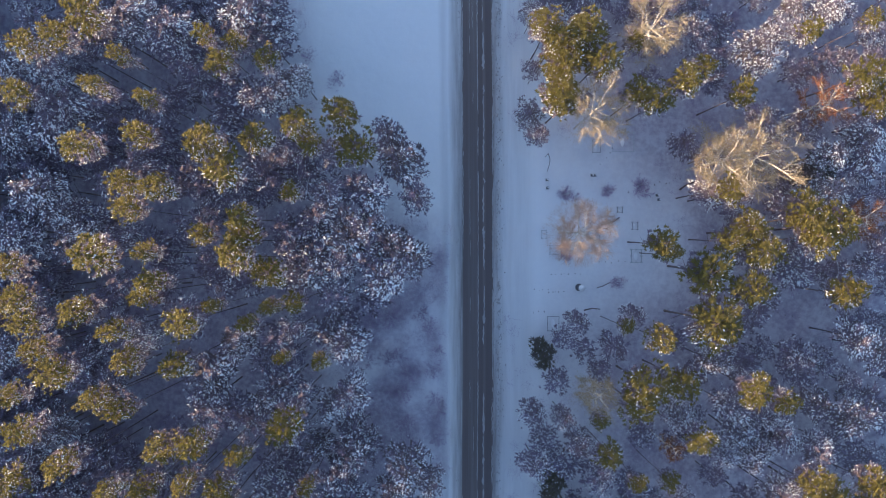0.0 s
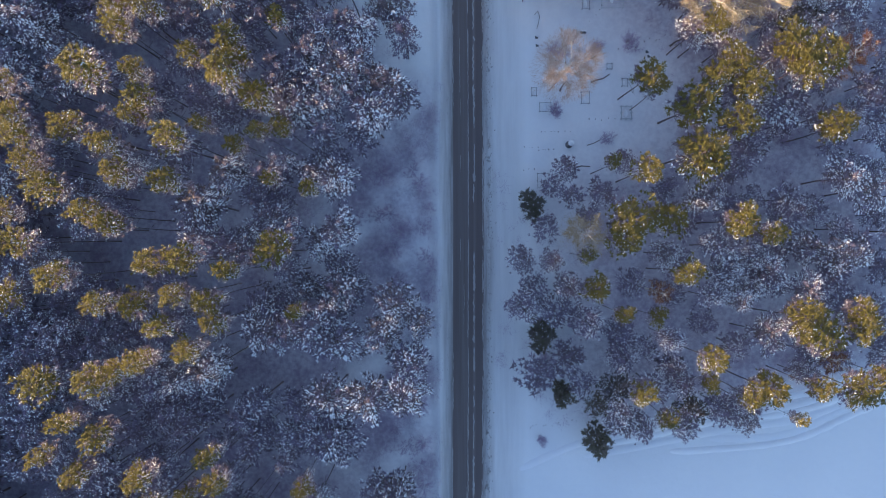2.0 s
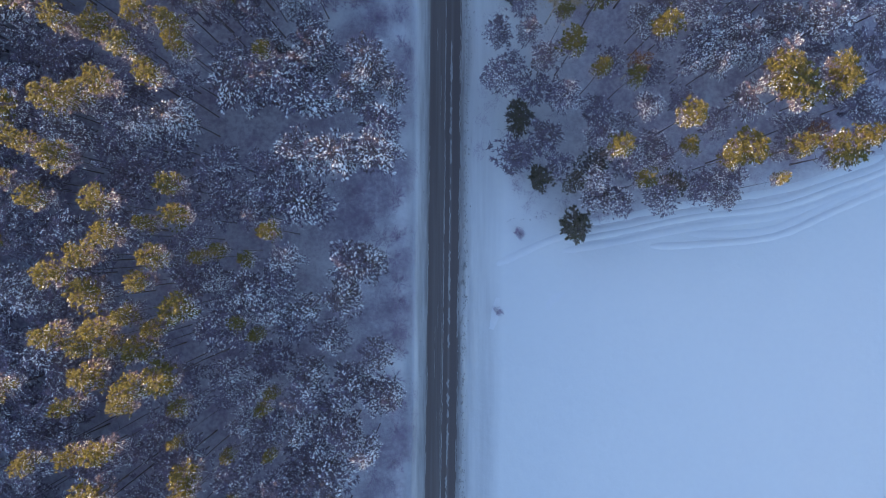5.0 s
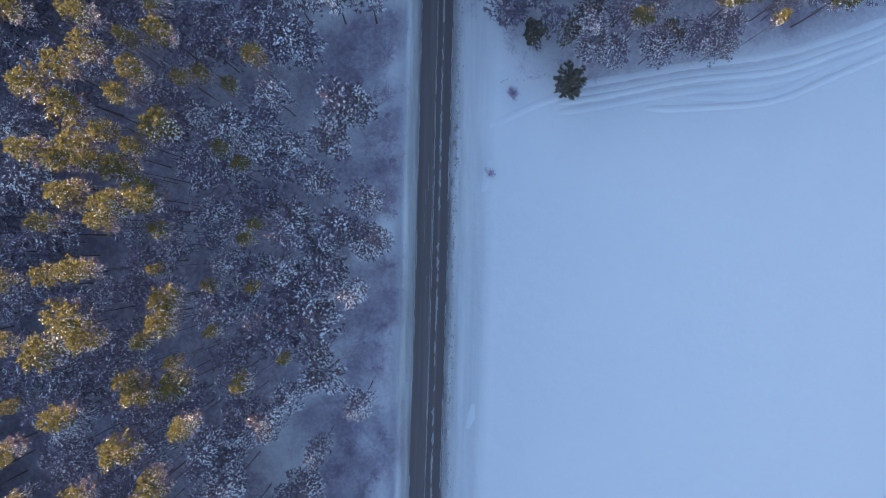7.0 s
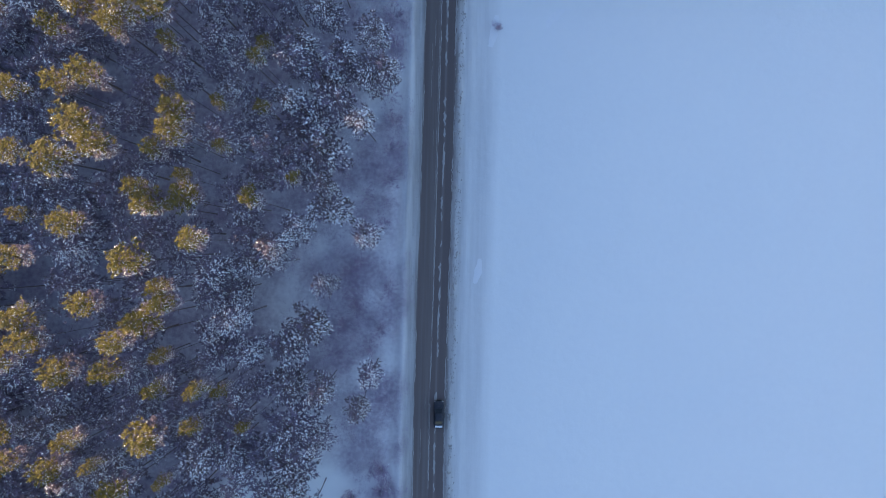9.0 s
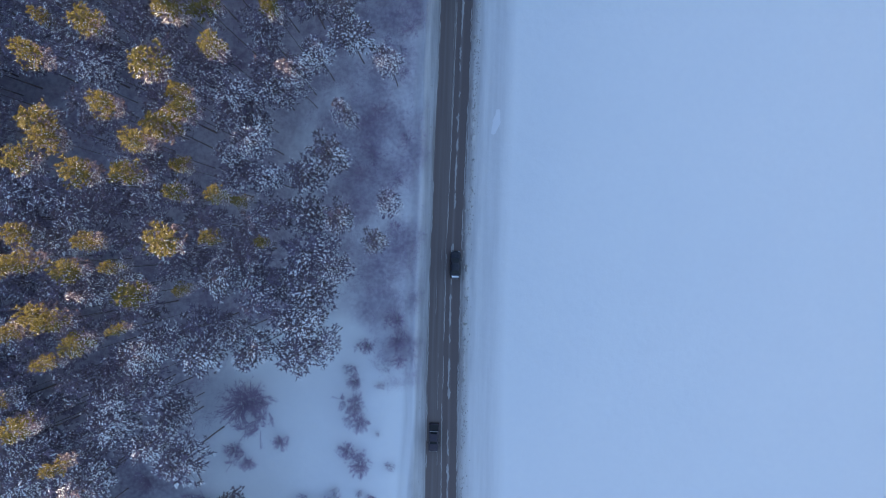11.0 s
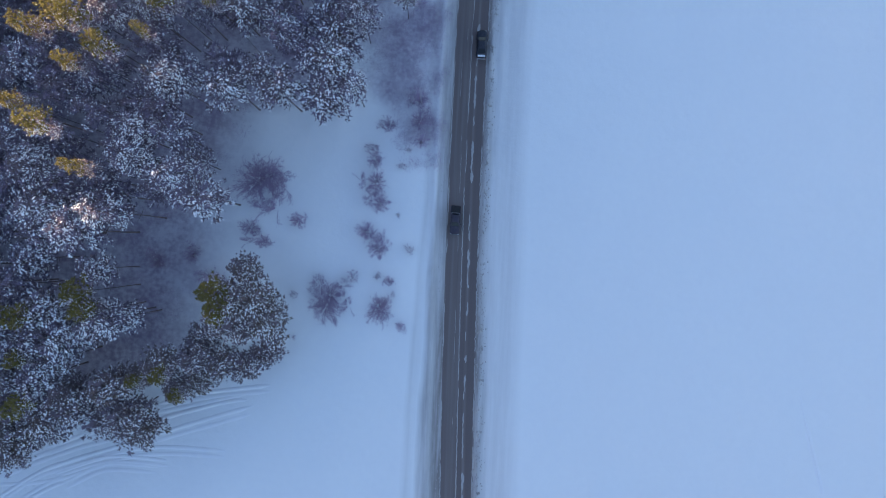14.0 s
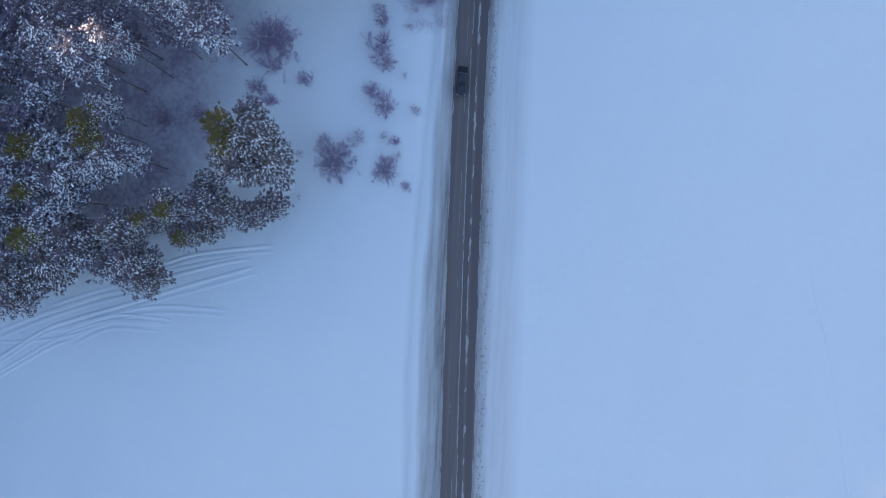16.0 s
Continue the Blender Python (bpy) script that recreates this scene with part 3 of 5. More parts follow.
SNOWY_PINES_WEST += [
    (-26.8, -12.6, 18.1, 2.6), (-11.8, -13.6, 16.9, 2.7), (-56.2, -13.8, 18.9, 2.6), (-30.6, -17.1, 18.1, 3.4), (-12.1, -20.3, 15.9, 2.7), (-23.4, -20.4, 16.6, 2.3),
    (-14.5, -22.3, 15.3, 2.3), (-51.4, -25.2, 18.5, 2.2), (-22.5, -34.4, 16.2, 3.5), (-12.6, -35.9, 15.7, 3.5), (-36.6, -39.2, 18.9, 2.2), (-29.2, -39.2, 18.7, 2.6),
    (-32.7, -40.7, 19.3, 2.2), (-42.8, -41.8, 19.9, 2.6), (-13.3, -43.6, 16.2, 3.1), (-3.2, -43.7, 16.5, 3.1), (-7.8, -43.8, 16.6, 3.4), (-15.5, -58.2, 16.6, 2.3),
    (-24.4, -61.1, 17.3, 1.9), (-51.3, -61.3, 19.8, 2.6), (-19.9, -62.6, 17.2, 2.7), (-46.8, -64.1, 20.4, 2.2), (-12.7, -64.5, 15.4, 2.3), (-17.0, -65.7, 16.7, 2.3),
]
SNOWY_PINES_WEST += [
    (-45.9, -70.0, 19.0, 3.1), (-23.3, -73.5, 16.2, 2.2), (-19.5, -75.6, 16.6, 2.1), (-21.0, -80.0, 16.2, 1.9), (-13.6, -81.4, 16.1, 2.3), (-4.0, -84.2, 16.6, 2.1),
    (-8.3, -95.4, 14.9, 2.8), (-12.7, -98.3, 16.0, 2.3), (-3.1, -98.9, 16.0, 2.0), (-15.4, -100.5, 16.9, 2.3), (-40.1, -101.4, 18.4, 2.3), (-15.3, -102.6, 16.9, 1.7),
    (-23.2, -104.2, 17.3, 2.7), (-20.2, -109.9, 17.4, 2.3), (-23.6, -111.8, 15.8, 2.3), (-18.6, -114.9, 15.1, 2.3), (-2.9, -117.7, 15.4, 2.0), (-42.7, -123.5, 19.6, 2.2),
    (-21.2, -127.7, 15.7, 2.3), (-24.2, -128.0, 17.8, 2.6), (-35.6, -129.2, 19.3, 2.1), (-39.3, -130.1, 20.3, 2.1), (-12.9, -134.0, 15.9, 2.9), (-22.3, -135.1, 16.3, 2.2),
]
SNOWY_PINES_WEST += [
    (-30.9, -136.1, 18.2, 2.6), (-10.6, -136.2, 15.3, 2.2), (-20.0, -137.2, 16.5, 2.7), (-26.1, -137.4, 17.5, 2.9), (-33.1, -137.6, 19.7, 2.2), (-14.4, -137.9, 15.4, 3.3),
    (-36.2, -144.0, 18.7, 2.2), (-37.0, -147.0, 18.2, 2.6), (-31.6, -148.8, 19.0, 2.6), (-48.8, -149.3, 19.8, 2.2), (-28.4, -151.7, 18.0, 3.0), (-46.8, -154.2, 19.4, 2.6),
    (-39.3, -154.4, 20.3, 2.6), (-43.4, -156.7, 20.2, 2.9), (-51.5, -160.8, 14.1, 2.7), (-43.0, -161.8, 14.5, 2.3), (-40.2, -167.8, 15.2, 2.9), (-42.5, -168.7, 14.2, 2.6),
    (-39.3, -168.1, 13.2, 2.3), (-48.8, -167.2, 15.2, 3.0), (-47.1, -170.3, 14.3, 3.1), (-51.2, -171.5, 14.2, 3.1), (-54.9, -170.2, 14.5, 3.0), (-48.0, -174.1, 13.0, 2.6),
]
SNOWY_PINES_WEST += [
    (-49.9, -176.5, 14.0, 2.8), (-55.3, -176.0, 14.0, 3.0),
]
EDGE_PINES_WEST = []
EDGE_PINES_WEST += [
    (-23.3, 31.6, 16.1, 3.1), (-23.5, 28.7, 15.6, 3.1), (-6.7, 14.7, 14.4, 2.7), (-5.2, 11.5, 14.8, 3.5), (-3.1, 6.8, 15.2, 2.5), (-6.7, 0.2, 14.9, 2.7),
    (-3.9, -1.4, 15.8, 3.7), (-12.4, -26.2, 13.9, 2.2), (-12.7, -28.4, 14.9, 3.1), (-10.7, -28.8, 14.8, 3.0), (-17.1, -28.9, 14.1, 2.4), (-22.9, -30.7, 15.8, 2.3),
    (-4.4, -31.5, 16.0, 3.1), (-13.0, -31.8, 15.0, 2.7), (-1.3, -34.2, 13.9, 2.0), (-6.0, -35.2, 15.8, 2.9), (-2.4, -39.0, 16.0, 3.2), (-13.4, -50.6, 15.5, 3.5),
    (-4.1, -58.5, 14.2, 2.8), (-6.5, -59.5, 15.6, 3.5), (-8.0, -63.7, 15.7, 2.5), (-9.6, -69.2, 15.2, 2.3), (-3.3, -71.5, 15.3, 2.2), (-12.7, -73.7, 15.4, 2.7),
]
EDGE_PINES_WEST += [
    (-6.6, -75.6, 14.8, 3.1), (-1.5, -76.8, 15.7, 2.2), (-3.6, -77.3, 14.5, 2.5), (-9.6, -78.1, 14.3, 2.8), (-7.0, -82.0, 16.1, 2.9), (-11.0, -83.4, 14.7, 2.8),
    (-9.9, -87.9, 16.1, 3.2), (-9.1, -92.4, 16.0, 2.2), (-18.7, -103.0, 15.2, 2.5), (-8.9, -105.6, 16.2, 1.7), (-21.2, -106.5, 14.4, 2.2), (-11.2, -111.1, 15.0, 3.0),
    (-14.2, -114.2, 14.8, 2.7), (-13.4, -119.5, 14.6, 3.0), (-9.4, -119.6, 16.2, 2.2), (-4.7, -122.6, 14.3, 1.9), (-13.5, -124.4, 14.7, 3.3), (-10.1, -126.6, 15.8, 2.2),
    (-13.3, -129.5, 14.7, 3.3), (-15.9, -132.7, 15.8, 2.5), (-31.6, -146.6, 14.0, 2.2), (-25.2, -161.0, 11.7, 2.3), (-25.3, -165.2, 15.8, 2.4), (-22.7, -164.9, 15.0, 2.7),
]
EDGE_PINES_WEST += [
    (-21.4, -167.6, 13.0, 2.8), (-24.4, -168.2, 13.2, 2.7), (-26.9, -167.4, 13.5, 2.1), (-30.9, -170.9, 9.5, 2.6), (-31.6, -173.7, 11.0, 2.6), (-28.3, -174.3, 10.0, 2.5),
    (-35.7, -174.8, 12.2, 2.6), (-38.0, -176.6, 11.8, 2.0), (-34.3, -177.7, 9.5, 2.3), (-30.9, -176.9, 8.5, 2.2), (-24.3, -174.0, 8.5, 2.5), (-22.1, -173.1, 7.5, 2.3),
    (-42.4, -182.2, 11.0, 2.8), (-39.0, -184.0, 9.0, 2.9), (-39.3, -181.2, 12.0, 2.6), (-47.4, -179.0, 13.0, 3.0), (-42.3, -178.0, 13.0, 3.0), (-50.3, -182.2, 12.5, 3.0),
    (-45.5, -180.7, 12.5, 3.0), (-54.9, -184.9, 11.5, 3.0), (-40.8, -176.6, 13.0, 2.5), (-56.0, -182.6, 13.0, 3.0), (-56.0, -188.2, 10.0, 2.4), (-52.0, -184.9, 10.0, 2.5),
]
TALL_PINES_EAST = []
TALL_PINES_EAST += [
    (59.4, 30.3, 15.7, 1.5), (14.8, 29.3, 17.3, 2.1), (20.2, 29.1, 16.8, 1.9), (50.5, 28.5, 16.3, 1.9), (26.8, 27.6, 15.5, 1.2), (18.2, 25.6, 15.8, 3.1),
    (36.4, 23.7, 15.7, 1.9), (57.9, 23.0, 16.8, 2.7), (33.4, 21.3, 17.5, 2.3), (41.4, 20.4, 16.8, 2.1), (27.5, 20.2, 15.6, 2.3), (60.0, 19.9, 15.4, 2.6),
    (16.3, 19.8, 17.6, 2.7), (30.1, 19.4, 16.0, 2.2), (40.0, 6.7, 15.6, 2.2), (49.5, 3.1, 16.7, 3.1), (53.9, 2.3, 17.1, 3.0), (43.1, 1.6, 15.5, 2.7),
    (40.0, 0.5, 15.4, 2.3), (50.7, 0.4, 17.4, 2.7), (30.4, 0.1, 16.2, 2.2), (43.5, -1.1, 16.3, 2.9), (32.2, -1.5, 15.6, 1.5), (36.8, -3.8, 15.6, 3.5),
]
TALL_PINES_EAST += [
    (42.9, -6.9, 16.1, 2.9), (56.5, -7.0, 15.4, 2.9), (36.4, -10.7, 16.7, 3.7), (39.6, -11.5, 16.5, 2.3), (26.0, -11.7, 14.7, 1.2), (30.0, -12.9, 17.6, 2.1),
    (32.9, -18.7, 15.7, 2.7), (43.0, -19.8, 17.5, 2.7), (28.6, -19.8, 17.0, 2.9), (46.7, -21.7, 16.6, 2.0), (27.2, -22.3, 16.8, 2.4), (22.6, -24.5, 15.0, 1.2),
    (34.9, -26.8, 16.8, 2.3), (23.5, -29.4, 15.9, 2.2), (27.2, -32.6, 16.6, 1.5), (31.8, -33.1, 14.4, 1.4), (50.2, -33.1, 17.1, 2.7), (59.0, -33.2, 16.5, 2.3),
    (58.8, -35.0, 17.1, 1.9), (53.0, -35.7, 16.7, 3.2), (39.1, -38.7, 16.7, 1.9), (63.7, -41.2, 15.4, 1.9), (53.9, -42.7, 16.2, 1.9), (39.4, -42.8, 13.9, 1.4),
]
TALL_PINES_EAST += [
    (29.3, -42.9, 17.4, 1.7), (47.2, -43.1, 15.8, 2.6), (60.5, -43.5, 15.5, 2.6), (45.1, -44.3, 15.3, 1.6), (51.2, -47.4, 15.6, 1.0), (33.5, -47.4, 15.0, 1.4),
]
TALL_PINES_EAST += [(16.0, 27.9, 17.0, 2.6), (20.3, 28.3, 17.0, 2.6), (17.3, 23.4, 17.0, 2.6), (21.9, 24.9, 17.0, 2.6), (17.2, 19.2, 17.0, 2.6)]
SNOWY_PINES_EAST = []
SNOWY_PINES_EAST += [
    (51.2, 33.9, 11.9, 2.4), (55.7, 32.4, 13.9, 2.4), (48.5, 29.7, 12.5, 2.4), (45.4, 28.2, 12.2, 3.2), (46.5, 25.5, 13.4, 2.4), (61.7, 14.5, 12.0, 3.2),
    (56.1, 12.8, 13.3, 2.4), (61.1, 11.8, 11.8, 3.1), (38.2, 7.2, 13.2, 2.6), (55.4, 7.2, 13.2, 2.4), (50.5, -3.2, 11.9, 3.2), (59.6, -13.6, 13.0, 3.0),
    (63.4, -15.4, 12.2, 3.1), (39.2, -16.6, 13.7, 2.2), (41.8, -23.1, 13.3, 2.5), (34.4, -24.4, 12.8, 2.2), (59.5, -24.8, 13.2, 3.0), (47.2, -25.4, 12.1, 2.2),
    (48.5, -27.0, 13.1, 2.4), (43.3, -27.5, 11.7, 2.6), (49.7, -28.3, 12.0, 2.6), (53.5, -29.4, 13.9, 2.5), (46.3, -29.5, 12.6, 2.2), (41.4, -30.6, 12.4, 2.0),
]
SNOWY_PINES_EAST += [
    (44.1, -31.0, 13.5, 2.0), (48.2, -35.7, 13.7, 2.6), (35.1, -36.5, 12.7, 2.0), (27.9, -46.9, 12.7, 1.8),
]
EDGE_PINES_EAST = []
EDGE_PINES_EAST += [
    (13.8, 33.4, 10.9, 1.6), (25.9, 25.6, 9.9, 2.3), (14.3, 25.5, 10.2, 1.6), (13.6, 19.1, 9.6, 2.3), (15.1, 16.0, 10.8, 2.0), (55.5, 9.9, 10.1, 3.1),
    (29.3, -10.6, 10.2, 2.0), (21.0, -11.6, 10.1, 2.1), (56.0, -23.7, 10.9, 3.1), (14.4, -25.1, 9.6, 2.3), (18.2, -25.3, 11.3, 1.9), (20.6, -29.2, 11.3, 2.1),
    (14.1, -32.4, 11.2, 2.3), (23.3, -34.4, 10.3, 2.3), (28.7, -39.8, 9.5, 2.3), (36.1, -41.5, 9.7, 2.3), (55.8, -42.4, 9.9, 2.0), (37.4, -43.5, 10.5, 2.0),
    (27.8, -44.8, 9.7, 2.3), (46.8, -46.3, 11.5, 2.3), (43.4, -47.3, 9.9, 2.7), (25.4, -47.3, 9.4, 1.8), (39.3, -48.1, 9.7, 2.3), (28.5, -48.8, 10.2, 2.7),
]
EDGE_PINES_EAST += [
    (46.6, -48.9, 10.0, 2.0), (37.1, -49.5, 11.4, 2.3), (31.8, -49.7, 10.2, 2.3),
]
YOUNG_PINES_EAST = []
YOUNG_PINES_EAST += [
    (15.8, -16.6, 6.0, 2.6), (17.2, -36.5, 5.9, 2.9), (20.1, -45.9, 6.3, 2.4), (26.1, -53.7, 6.1, 2.9),
]


turns = random.Random(11)


def plant(places, kinds, base_h, base_r, name, labels, category, group):
    """One tree at each place: x, y, height and crown radius."""
    made = {}
    for x, y, h, r in places:
        k = turns.randrange(len(kinds))
        m = pose(x, y, float(ground_z(x, y)) - 0.05, 0, 0, turns.uniform(-35, 35)) @ Matrix.Diagonal((r / base_r, r / base_r * turns.uniform(0.9, 1.1), h / base_h, 1))
        if k not in made:
            made[k] = make_tree(name, kinds[k], labels[k % len(labels)], category, group)
            made[k].matrix_basis = m
        else:
            twin = copy_thing(made[k], Matrix())
            twin.matrix_basis = m


GILT = ["tall pine with sunlit olive-gold crown and snowy boughs", "tall pine, its top gilded by low sun"]
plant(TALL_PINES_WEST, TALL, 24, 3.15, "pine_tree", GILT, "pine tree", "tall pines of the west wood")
south = lambda row: row[1] < -160
SOUTH_PINES = [(x, y, h, r) for x, y, h, r in EDGE_PINES_WEST if south((x, y))]
plant(SOUTH_PINES, SOUTH, 16, 2.9, "edge_pine_tree", ["bushy brownish pine with a little snow beside the open field"], "pine tree", "edge pines of the west wood")
plant(SNOWY_PINES_WEST, SNOWY, 20, 2.9, "snowy_pine_tree", ["pine tree thickly loaded with blue-white snow"], "pine tree", "snowy pines of the west wood")
plant([row for row in EDGE_PINES_WEST if not south(row)], EDGE, 16, 2.9, "edge_pine_tree", ["bushy grey-green pine dusted with snow beside the road clearing"], "pine tree", "edge pines of the west wood")
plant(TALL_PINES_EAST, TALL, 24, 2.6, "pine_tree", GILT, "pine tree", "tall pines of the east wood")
plant(SNOWY_PINES_EAST, SNOWY, 20, 2.9, "snowy_pine_tree", ["pine tree thickly loaded with blue-white snow"], "pine tree", "snowy pines of the east wood")
plant(EDGE_PINES_EAST, EDGE + DARK[:1], 16, 2.9, "edge_pine_tree", ["bushy grey-green pine dusted with snow above the field's edge"], "pine tree", "edge pines of the east wood")
plant(YOUNG_PINES_EAST, YOUNG, 6, 2.6, "young_pine_tree", ["low dark-green young pine without snow"], "pine tree", "young pines of the east wood")

# ---- the rest of the woods: lower pines between the others ----
TREES_STAND = [(x, y) for row in (TALL_PINES_WEST, SNOWY_PINES_WEST, EDGE_PINES_WEST, TALL_PINES_EAST, SNOWY_PINES_EAST, EDGE_PINES_EAST, YOUNG_PINES_EAST) for x, y, *_ in row]


def fill_woods():
    rng = random.Random(21)
    spots = np.array(TREES_STAND)
    fill = {"west": [], "east": []}
    for _ in range(9000):
        x, y = rng.uniform(-69, 73), rng.uniform(-190, 46)
        where = in_woods(x, y) if x < -52 or y > -158 else ""
        gap = 2.45 if where == "west" else 3.3
        if where and ((spots - (x, y)) ** 2).sum(1).min() > gap**2:
            spots = np.vstack([spots, (x, y)])
            fill[where].append((x, y))
    return fill


FILL = fill_woods()


def gather(meshes_and_poses, name, material):
    """Many trees' meshes, joined into one."""
    verts, faces, sizes, base = [], [], [], 0
    for me, m in meshes_and_poses:
        v = np.empty(len(me.vertices) * 3)
        me.vertices.foreach_get("co", v)
        m4 = np.array(m)
        verts.append(v.reshape(-1, 3) @ m4[:3, :3].T + m4[:3, 3])
        s = np.empty(len(me.polygons), int)
        me.polygons.foreach_get("loop_total", s)
        loops = np.empty(len(me.loops), int)
        me.loops.foreach_get("vertex_index", loops)
        faces.append(loops + base)
        sizes.append(s)
        base += len(me.vertices)
    v, loops, s = np.concatenate(verts), np.concatenate(faces), np.concatenate(sizes)
    out = bpy.data.meshes.new(name)
    out.vertices.add(len(v))
    out.vertices.foreach_set("co", v.ravel())
    out.loops.add(len(loops))
    out.loops.foreach_set("vertex_index", loops)
    out.polygons.add(len(s))
    out.polygons.foreach_set("loop_start", np.r_[0, np.cumsum(s)[:-1]])
    out.materials.append(material)
    out.update(calc_edges=True)
    return out


def understory(where, low, high, label):
    rng = random.Random(31)
    chosen = []
    for x, y in FILL[where]:
        h = rng.uniform(low, high)
        r = rng.uniform(2.0, 3.1)
        kinds, bh = (LOW_SNOWY, 20) if rng.random() < 0.5 else (LOW_DARK, 16)
        m = pose(x, y, float(ground_z(x, y)) - 0.05, 0, 0, rng.uniform(-40, 40)) @ Matrix.Diagonal((r / 2.9, r / 2.9, h / bh, 1))
        chosen.append((rng.choice(kinds), m))
    root = tagged(new(where + "_woods"), label, "woods", kind="stuff")
    for n, (name, mat) in enumerate((("trunks", M_BARK), ("crowns", M_SHADE_FROST), ("snow_loads", M_SNOW))):
        part(name, gather([(meshes[n], m) for meshes, m in chosen], name, mat), root)


understory("west", 13.5, 18.5, "dense shaded pines with snow on every bough")
understory("east", 6.0, 9.5, "lower shaded pines with snow on their boughs")


def far_woods():
    """Unseen woods beyond the clearing and towards the horizon, added to block the low sun."""
    rng = random.Random(41)
    trunk, crown, load = Soup(), Soup(), Soup()
    spots = [(x + rng.uniform(-1.6, 1.6), y + rng.uniform(-1.6, 1.6)) for x in np.arange(-74, -182, -4.4) for y in np.arange(-290, 170, 4.4)]
    spots += [(rng.uniform(-420, -170), rng.uniform(-420, 300)) for _ in range(500)]
    for x, y in spots:
        if x > -88 and y < -186:
            continue
        h, r, z = rng.uniform(18, 22) if x > -112 else rng.uniform(25, 29), rng.uniform(2.6, 3.6), float(ground_z(x, y)) - 0.1
        trunk.tube([(x, y, z), (x, y, z + h * 0.6)], [0.22, 0.12], 4)
        k = len(crown.v)
        for ring, (q, w) in enumerate(((0.25, 0.7), (0.6, 1.0), (0.85, 0.75), (0.96, 0.3))):  # the dense heart of the crown
            for s in range(6):
                a = 2 * math.pi * (s + 0.5 * ring) / 6
                m = r * w * rng.uniform(0.6, 1.25)
                crown.v.append((x + math.cos(a) * m, y + math.sin(a) * m, z + h * (q + rng.uniform(-0.04, 0.04))))
        for ring in range(3):
            for s in range(6):
                a, b = k + ring * 6 + s, k + ring * 6 + (s + 1) % 6
                crown.f += [(a, b, b + 6), (a, b + 6, a + 6)]
        for n in range(13):  # ragged boughs, each with a keel, some with snow along the top
            q = 0.32 + 0.66 * (n + rng.random()) / 13
            a, m = n * 2.4 + rng.uniform(-0.4, 0.4), r * (1.3 - 0.95 * max(0.0, (q - 0.5) / 0.5) ** 1.5) * rng.uniform(0.6, 1.15)
            c, s, top = math.cos(a), math.sin(a), z + h * q
            wide, end = m * 0.42, (x + c * m, y + s * m, top - 0.08 * m)
            mid = (x + c * m * 0.6, y + s * m * 0.6)
            crown.face((x, y, top + 0.5), (mid[0] - s * wide, mid[1] + c * wide, top - 0.3), end)
            crown.face((x, y, top + 0.5), end, (mid[0] + s * wide, mid[1] - c * wide, top - 0.3))
            if rng.random() < 0.7:
                load.lump((mid[0], mid[1], top + 0.3), m * 0.3, m * 0.13, 0.15, rng, a)
    root = tagged(new("far_woods"), "unseen pine woods added beyond the clearing to block the low sun", "woods", kind="stuff")
    part("trunks", trunk.mesh("trunks", M_BARK), root)
    part("crowns", crown.mesh("crowns", M_SHADE_FROST), root)
    part("snow_loads", load.mesh("snow_loads", M_SNOW), root)


far_woods()


def undergrowth():
    """Bare brush on the floor of the woods, and in patches along the verge."""
    rng, soup = random.Random(51), Soup()
    made = 0
    while made < 7000:
        x, y = rng.uniform(-70, 75), rng.uniform(-188, 44)
        if made > 2800:
            x, y = rng.uniform(-16, 1.6), rng.uniform(-145, 4)
        patch = float(ripple(x, y, 9, (14, 1.0), (6, 0.8)))
        verge = (-16 if y > -131 else -6) < x < 1.6 and -145 < y < 4 and patch > -1.2 + 1.6 * rng.random()
        if not (verge or (made <= 2800 and (in_woods(x, y) or in_woods(x - 4 if x < 0 else x + 5, y)))):
            continue
        made += 1
        z, size = float(ground_z(x, y)), rng.uniform(0.5, 1.4) * (1.0 if verge else 1.8)
        for _ in range(15 if verge else 30):
            a = rng.uniform(0, 6.3)
            root = Vector((x + rng.gauss(0, 0.4), y + rng.gauss(0, 0.4), z - 0.03))
            tip = root + Vector((math.cos(a) * size * rng.uniform(0.2, 0.8), math.sin(a) * size * rng.uniform(0.2, 0.8), size * rng.uniform(0.3, 0.9)))
            side = Vector((-math.sin(a), math.cos(a), 0)) * rng.uniform(0.006, 0.015)
            soup.face(root - side, root + side, tip)
    tagged(new("undergrowth", soup.mesh("undergrowth", M_SHRUB)), "thin bare brush that sticks out of the snow", "undergrowth", kind="stuff")


undergrowth()


